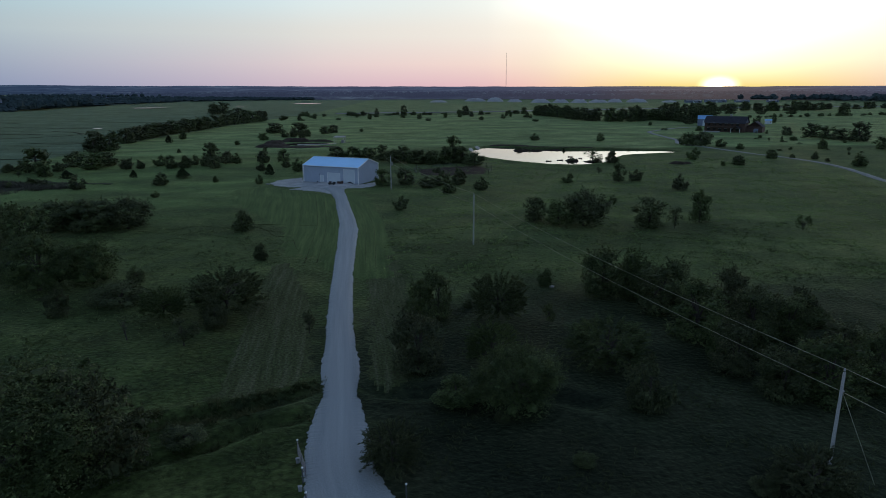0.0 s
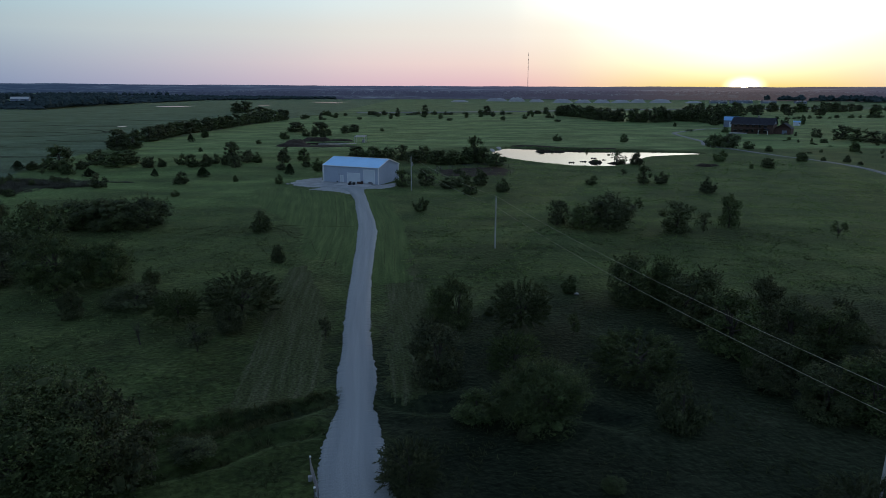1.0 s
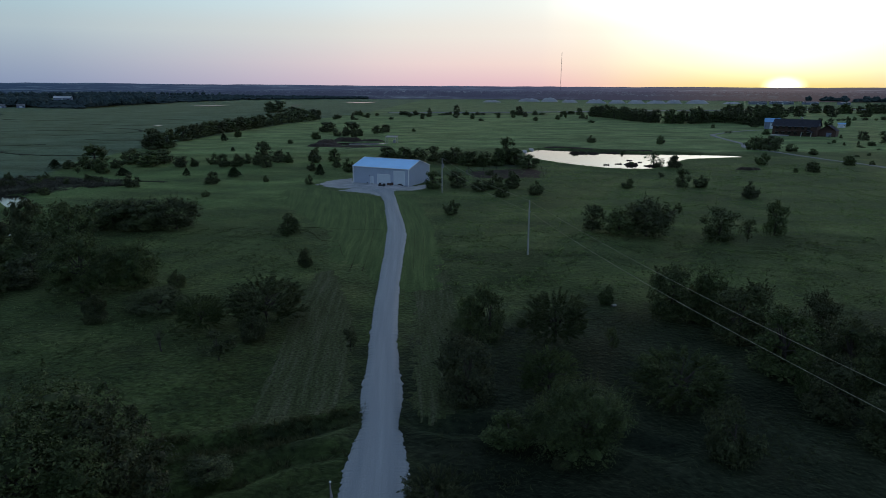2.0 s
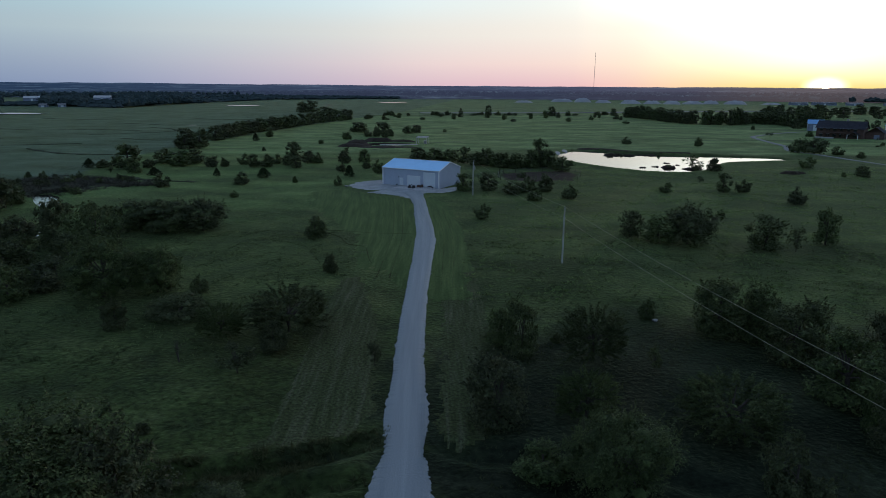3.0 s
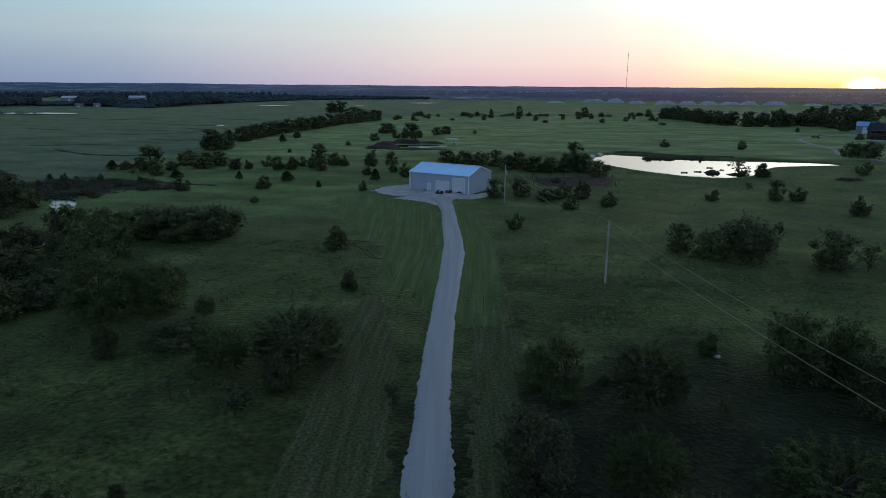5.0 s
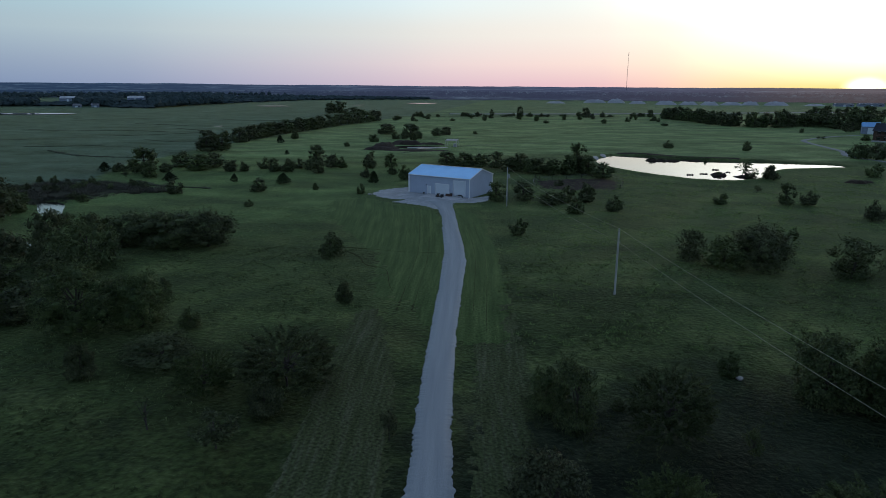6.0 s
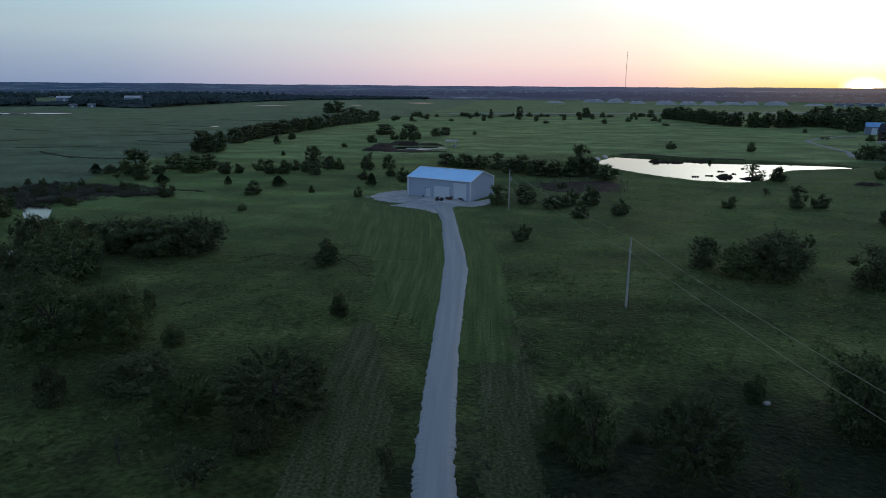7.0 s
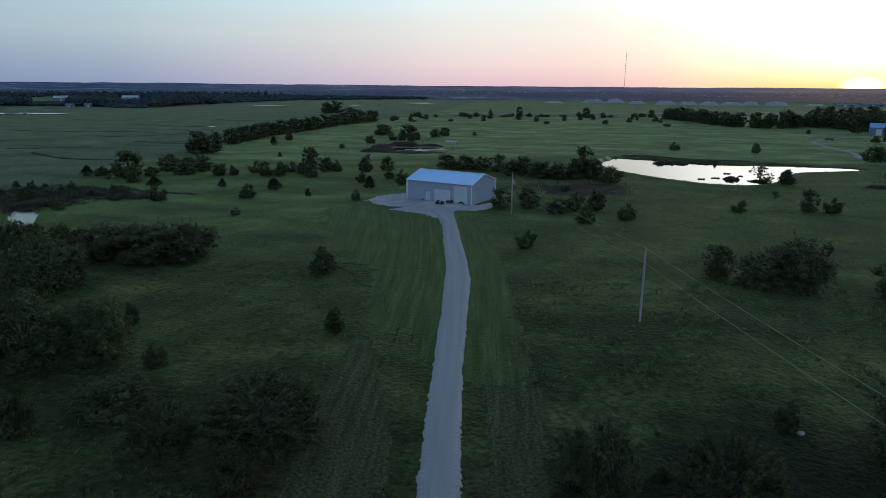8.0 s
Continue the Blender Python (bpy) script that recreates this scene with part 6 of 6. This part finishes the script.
for x in (-2.5, 2.5):
    for y in (-1.5, 1.5):
        part("post", box(0.18, 0.18, 3.0, (x, y, 0)), WOOD_POLE, hut)
part("tank", rod((1.5, 0, 0), (1.5, 0, 1.4), 0.8, sides=16), GREY_PLASTIC, hut)
# stone-coloured strip added in place of the pond's bright band of water
stand_in = empty("pale_strip", pose(-52, 318, -0.02, 0, 0, 8), "pale strip across the mud pond, standing in for bright water", "mud bar", kind="structure")
part("bar", box(20, 2.0, 0.25, (0, 0, 0), 0.08), STONE, stand_in)

# islets and drowned brush in the pond
for i, (x, y, rx, ry, h) in enumerate(((56, 244, 4, 3, 0.6), (62, 241, 5, 2, 0.35), (43, 284, 7, 1.6, 0.4), (49, 283, 5, 1.4, 0.35), (56, 285.5, 7, 1.1, 0.25), (52, 246, 2.6, 0.9, 0.1), (58.5, 258, 2.4, 0.8, 0.1), (47, 243, 2.2, 0.8, 0.1), (61, 252, 1.6, 0.7, 0.1))):
    gx = heap("mud_islet", x, y, rx * 0.85, ry * 0.9, h - 0.11 - float(land(x, y)), i + 70, SOIL, "dark weedy mud islet in the pond", "islet", "islets")
for x, y, h, r in ((42, 285, 1.3, 2.4), (56, 244, 1.2, 2.0), (61.5, 285, 1.4, 0.9), (46, 284, 0.9, 1.3)):
    trunk, crown, h0, r0 = grow("s", 1, 0.25)
    s = empty("shrub", Matrix.LocRotScale((x, y, -0.2), Euler((0, 0, x)), (r / r0, r / r0, h / h0)), "drowned brush standing in the pond", "shrub", "pond brush")
    obj("trunk", trunk, None, s)
    obj("crown", crown, None, s)

# ---- cattle pen fence
pen = empty("pen_fence", pose(0, 0, 0), "old post and wire fence of a cattle pen", "fence")
ring = curve_through([(-2, 206), (-2.5, 219), (7, 224.5), (18, 227.5), (23, 219), (20.5, 205)], 5)
last = None
for i, (x, y) in enumerate(ring):
    if i % 2:
        continue
    z = float(land(x, y))
    part("post", rod((x, y, z - 0.2), (x, y, z + 1.3), 0.08, 0.07, 7), BARK, pen)
    if last:
        for k in (0.4, 0.75, 1.1):
            part("wire", rod((last[0], last[1], last[2] + k), (x, y, z + k), 0.02, sides=4), STEEL, pen)
    last = (x, y, z)
for x, y in ((-2.5, 219), (18, 227.5)):
    z = float(land(x, y))
    part("brace", rod((x, y, z + 1.5), (x + 1.6, y + 0.4, z + 0.1), 0.07, sides=7), BARK, pen)
    part("brace_post", rod((x, y, z), (x, y, z + 2.0), 0.11, sides=7), BARK, pen)

# ---- radio mast
def mast():
    x, y, h = 474, 4000, 222
    root = empty("radio_mast", pose(x, y, 0), "tall thin guyed radio mast on the horizon", "radio mast")
    legs = [(1.5 * math.cos(a), 1.5 * math.sin(a)) for a in (0.5, 2.6, 4.7)]
    for a, b in legs:
        part("leg", rod((a, b, 0), (a, b, h), 0.32, sides=5), STEEL, root)
    for i in range(30):
        z = i * h / 30
        (ax, ay), (bx, by) = legs[i % 3], legs[(i + 1) % 3]
        part("brace", rod((ax, ay, z), (bx, by, z + h / 30), 0.2, sides=4), STEEL, root)
    part("beacon", rod((0, 0, h), (0, 0, h + 3), 0.6, sides=8), STEEL, root)
    return root


mast()

# ---- stones and small marks
for x, y, r in ((18.7, 86.4, 0.45), (-44.5, 186.3, 0.5), (-45.1, 186.9, 0.35)):
    bm = bmesh.new()
    bmesh.ops.create_icosphere(bm, subdivisions=2, radius=r)
    for v in bm.verts:
        v.co *= 0.8 + 0.4 * noise.noise(v.co * 2.2 + Vector((x, y, 0)))
        v.co.z *= 0.6
    s = part("boulder", bm, STONE, smooth=True)
    s.location = (x, y, float(land(x, y)) + r * 0.2)
    tagged(s, "pale limestone boulder in the grass", "boulder", "boulders")


# ---- grass tufts and weeds
def tufts(name, n, blades, area, tall, seed, label, keep, mat=TUFT, spread=0.16, wide=0.12):
    rng = np.random.default_rng(seed)
    x, y = rng.uniform(area[0], area[1], n * 3), rng.uniform(area[2], area[3], n * 3)
    wild = np.sin(x * 0.31 + 1.7 * np.sin(y * 0.17)) * np.sin(y * 0.27 + 1.3 * np.sin(x * 0.21)) + 0.7 * np.sin(x * 0.9 + y * 0.6) * np.sin(y * 1.1 - x * 0.4)
    ok = (wild + rng.normal(0, 0.5, n * 3) > 0.2) & keep(x, y)
    x, y = x[ok][:n], y[ok][:n]
    n = len(x)
    z = land(x, y)
    size = tall * rng.uniform(0.45, 1.2, n)
    bx, by, bz, bs = (np.repeat(v, blades) for v in (x, y, z, size))
    m = n * blades
    a = rng.uniform(0, math.tau, m)
    lean = rng.uniform(0.5, 1.3, m) * bs
    off = rng.normal(0, spread, (2, m))
    px, py = bx + off[0], by + off[1]
    w = bs * wide * rng.uniform(0.7, 1.35, m)
    p0 = np.stack([px - np.sin(a) * w, py + np.cos(a) * w, bz - 0.03], 1)
    p1 = np.stack([px + np.sin(a) * w, py - np.cos(a) * w, bz - 0.03], 1)
    p2 = np.stack([px + np.cos(a) * lean, py + np.sin(a) * lean, bz + bs * rng.uniform(0.35, 0.75, m)], 1)
    v = np.stack([p0, p1, p2], 1).reshape(-1, 3)
    return tagged(sheet(name, v.tolist(), np.arange(len(v)).reshape(-1, 3).tolist(), mat), label, "grass", kind="stuff")


def open_grass(x, y):
    ok = line_distance(x, y, ROAD) > np.interp(y, [30, 60, 100, 170], [4.5, 4.5, 6.0, 10.0])
    ok &= inside(x, y, POND) > 1.5
    ok &= inside(x, y, CREEK_POND) > 0.5
    ok &= np.hypot(x + 27, y - 189) > 19
    ok &= inside(x, y, [(-18, 56), (-9, 58), (-13, 90), (-16, 125), (-24, 170), (-45, 180), (-48, 158), (-29, 126), (-23, 104)]) > 0
    return ok


tufts("grass", 16500, 5, (-75, 75, 32, 130), 0.36, 1, "long pasture grass in uneven tufts", open_grass)


tufts("grass_clumps", 13000, 10, (-6, 130, 92, 250), 0.3, 7, "soft bunches of taller pale grass over the pasture", open_grass, BUNCH, 0.24, 0.15)
tufts("grass_clumps", 3500, 10, (-90, -20, 70, 165), 0.25, 8, "scattered bunches of taller grass in the grazed pasture", open_grass, BUNCH, 0.24, 0.15)
tufts("weeds", 3000, 9, (-60, -8, 40, 60), 0.5, 3, "tall rank weeds along the ditch", lambda x, y: np.minimum(line_distance(x, y, DITCH_A), line_distance(x, y, DITCH_B) + 1.3) < 1.9, WEED)
tufts("marsh_brush", 1800, 16, (-146, -94, 152, 200), 1.5, 4, "dry brown brush on boggy ground by the creek", lambda x, y: (inside(x, y, [(-144, 178), (-137, 196), (-123, 193), (-105, 189), (-98, 183), (-109, 175), (-113, 163), (-120, 156), (-133, 163)]) < 1.5) & (inside(x, y, CREEK_POND) > -0.6), DRY, 0.5, 0.035)
tufts("reeds", 900, 8, (10, 120, 222, 312), 0.7, 5, "low reeds and weeds round the pond edge", lambda x, y: np.abs(inside(x, y, POND) - 0.9) < 0.8, WEED)
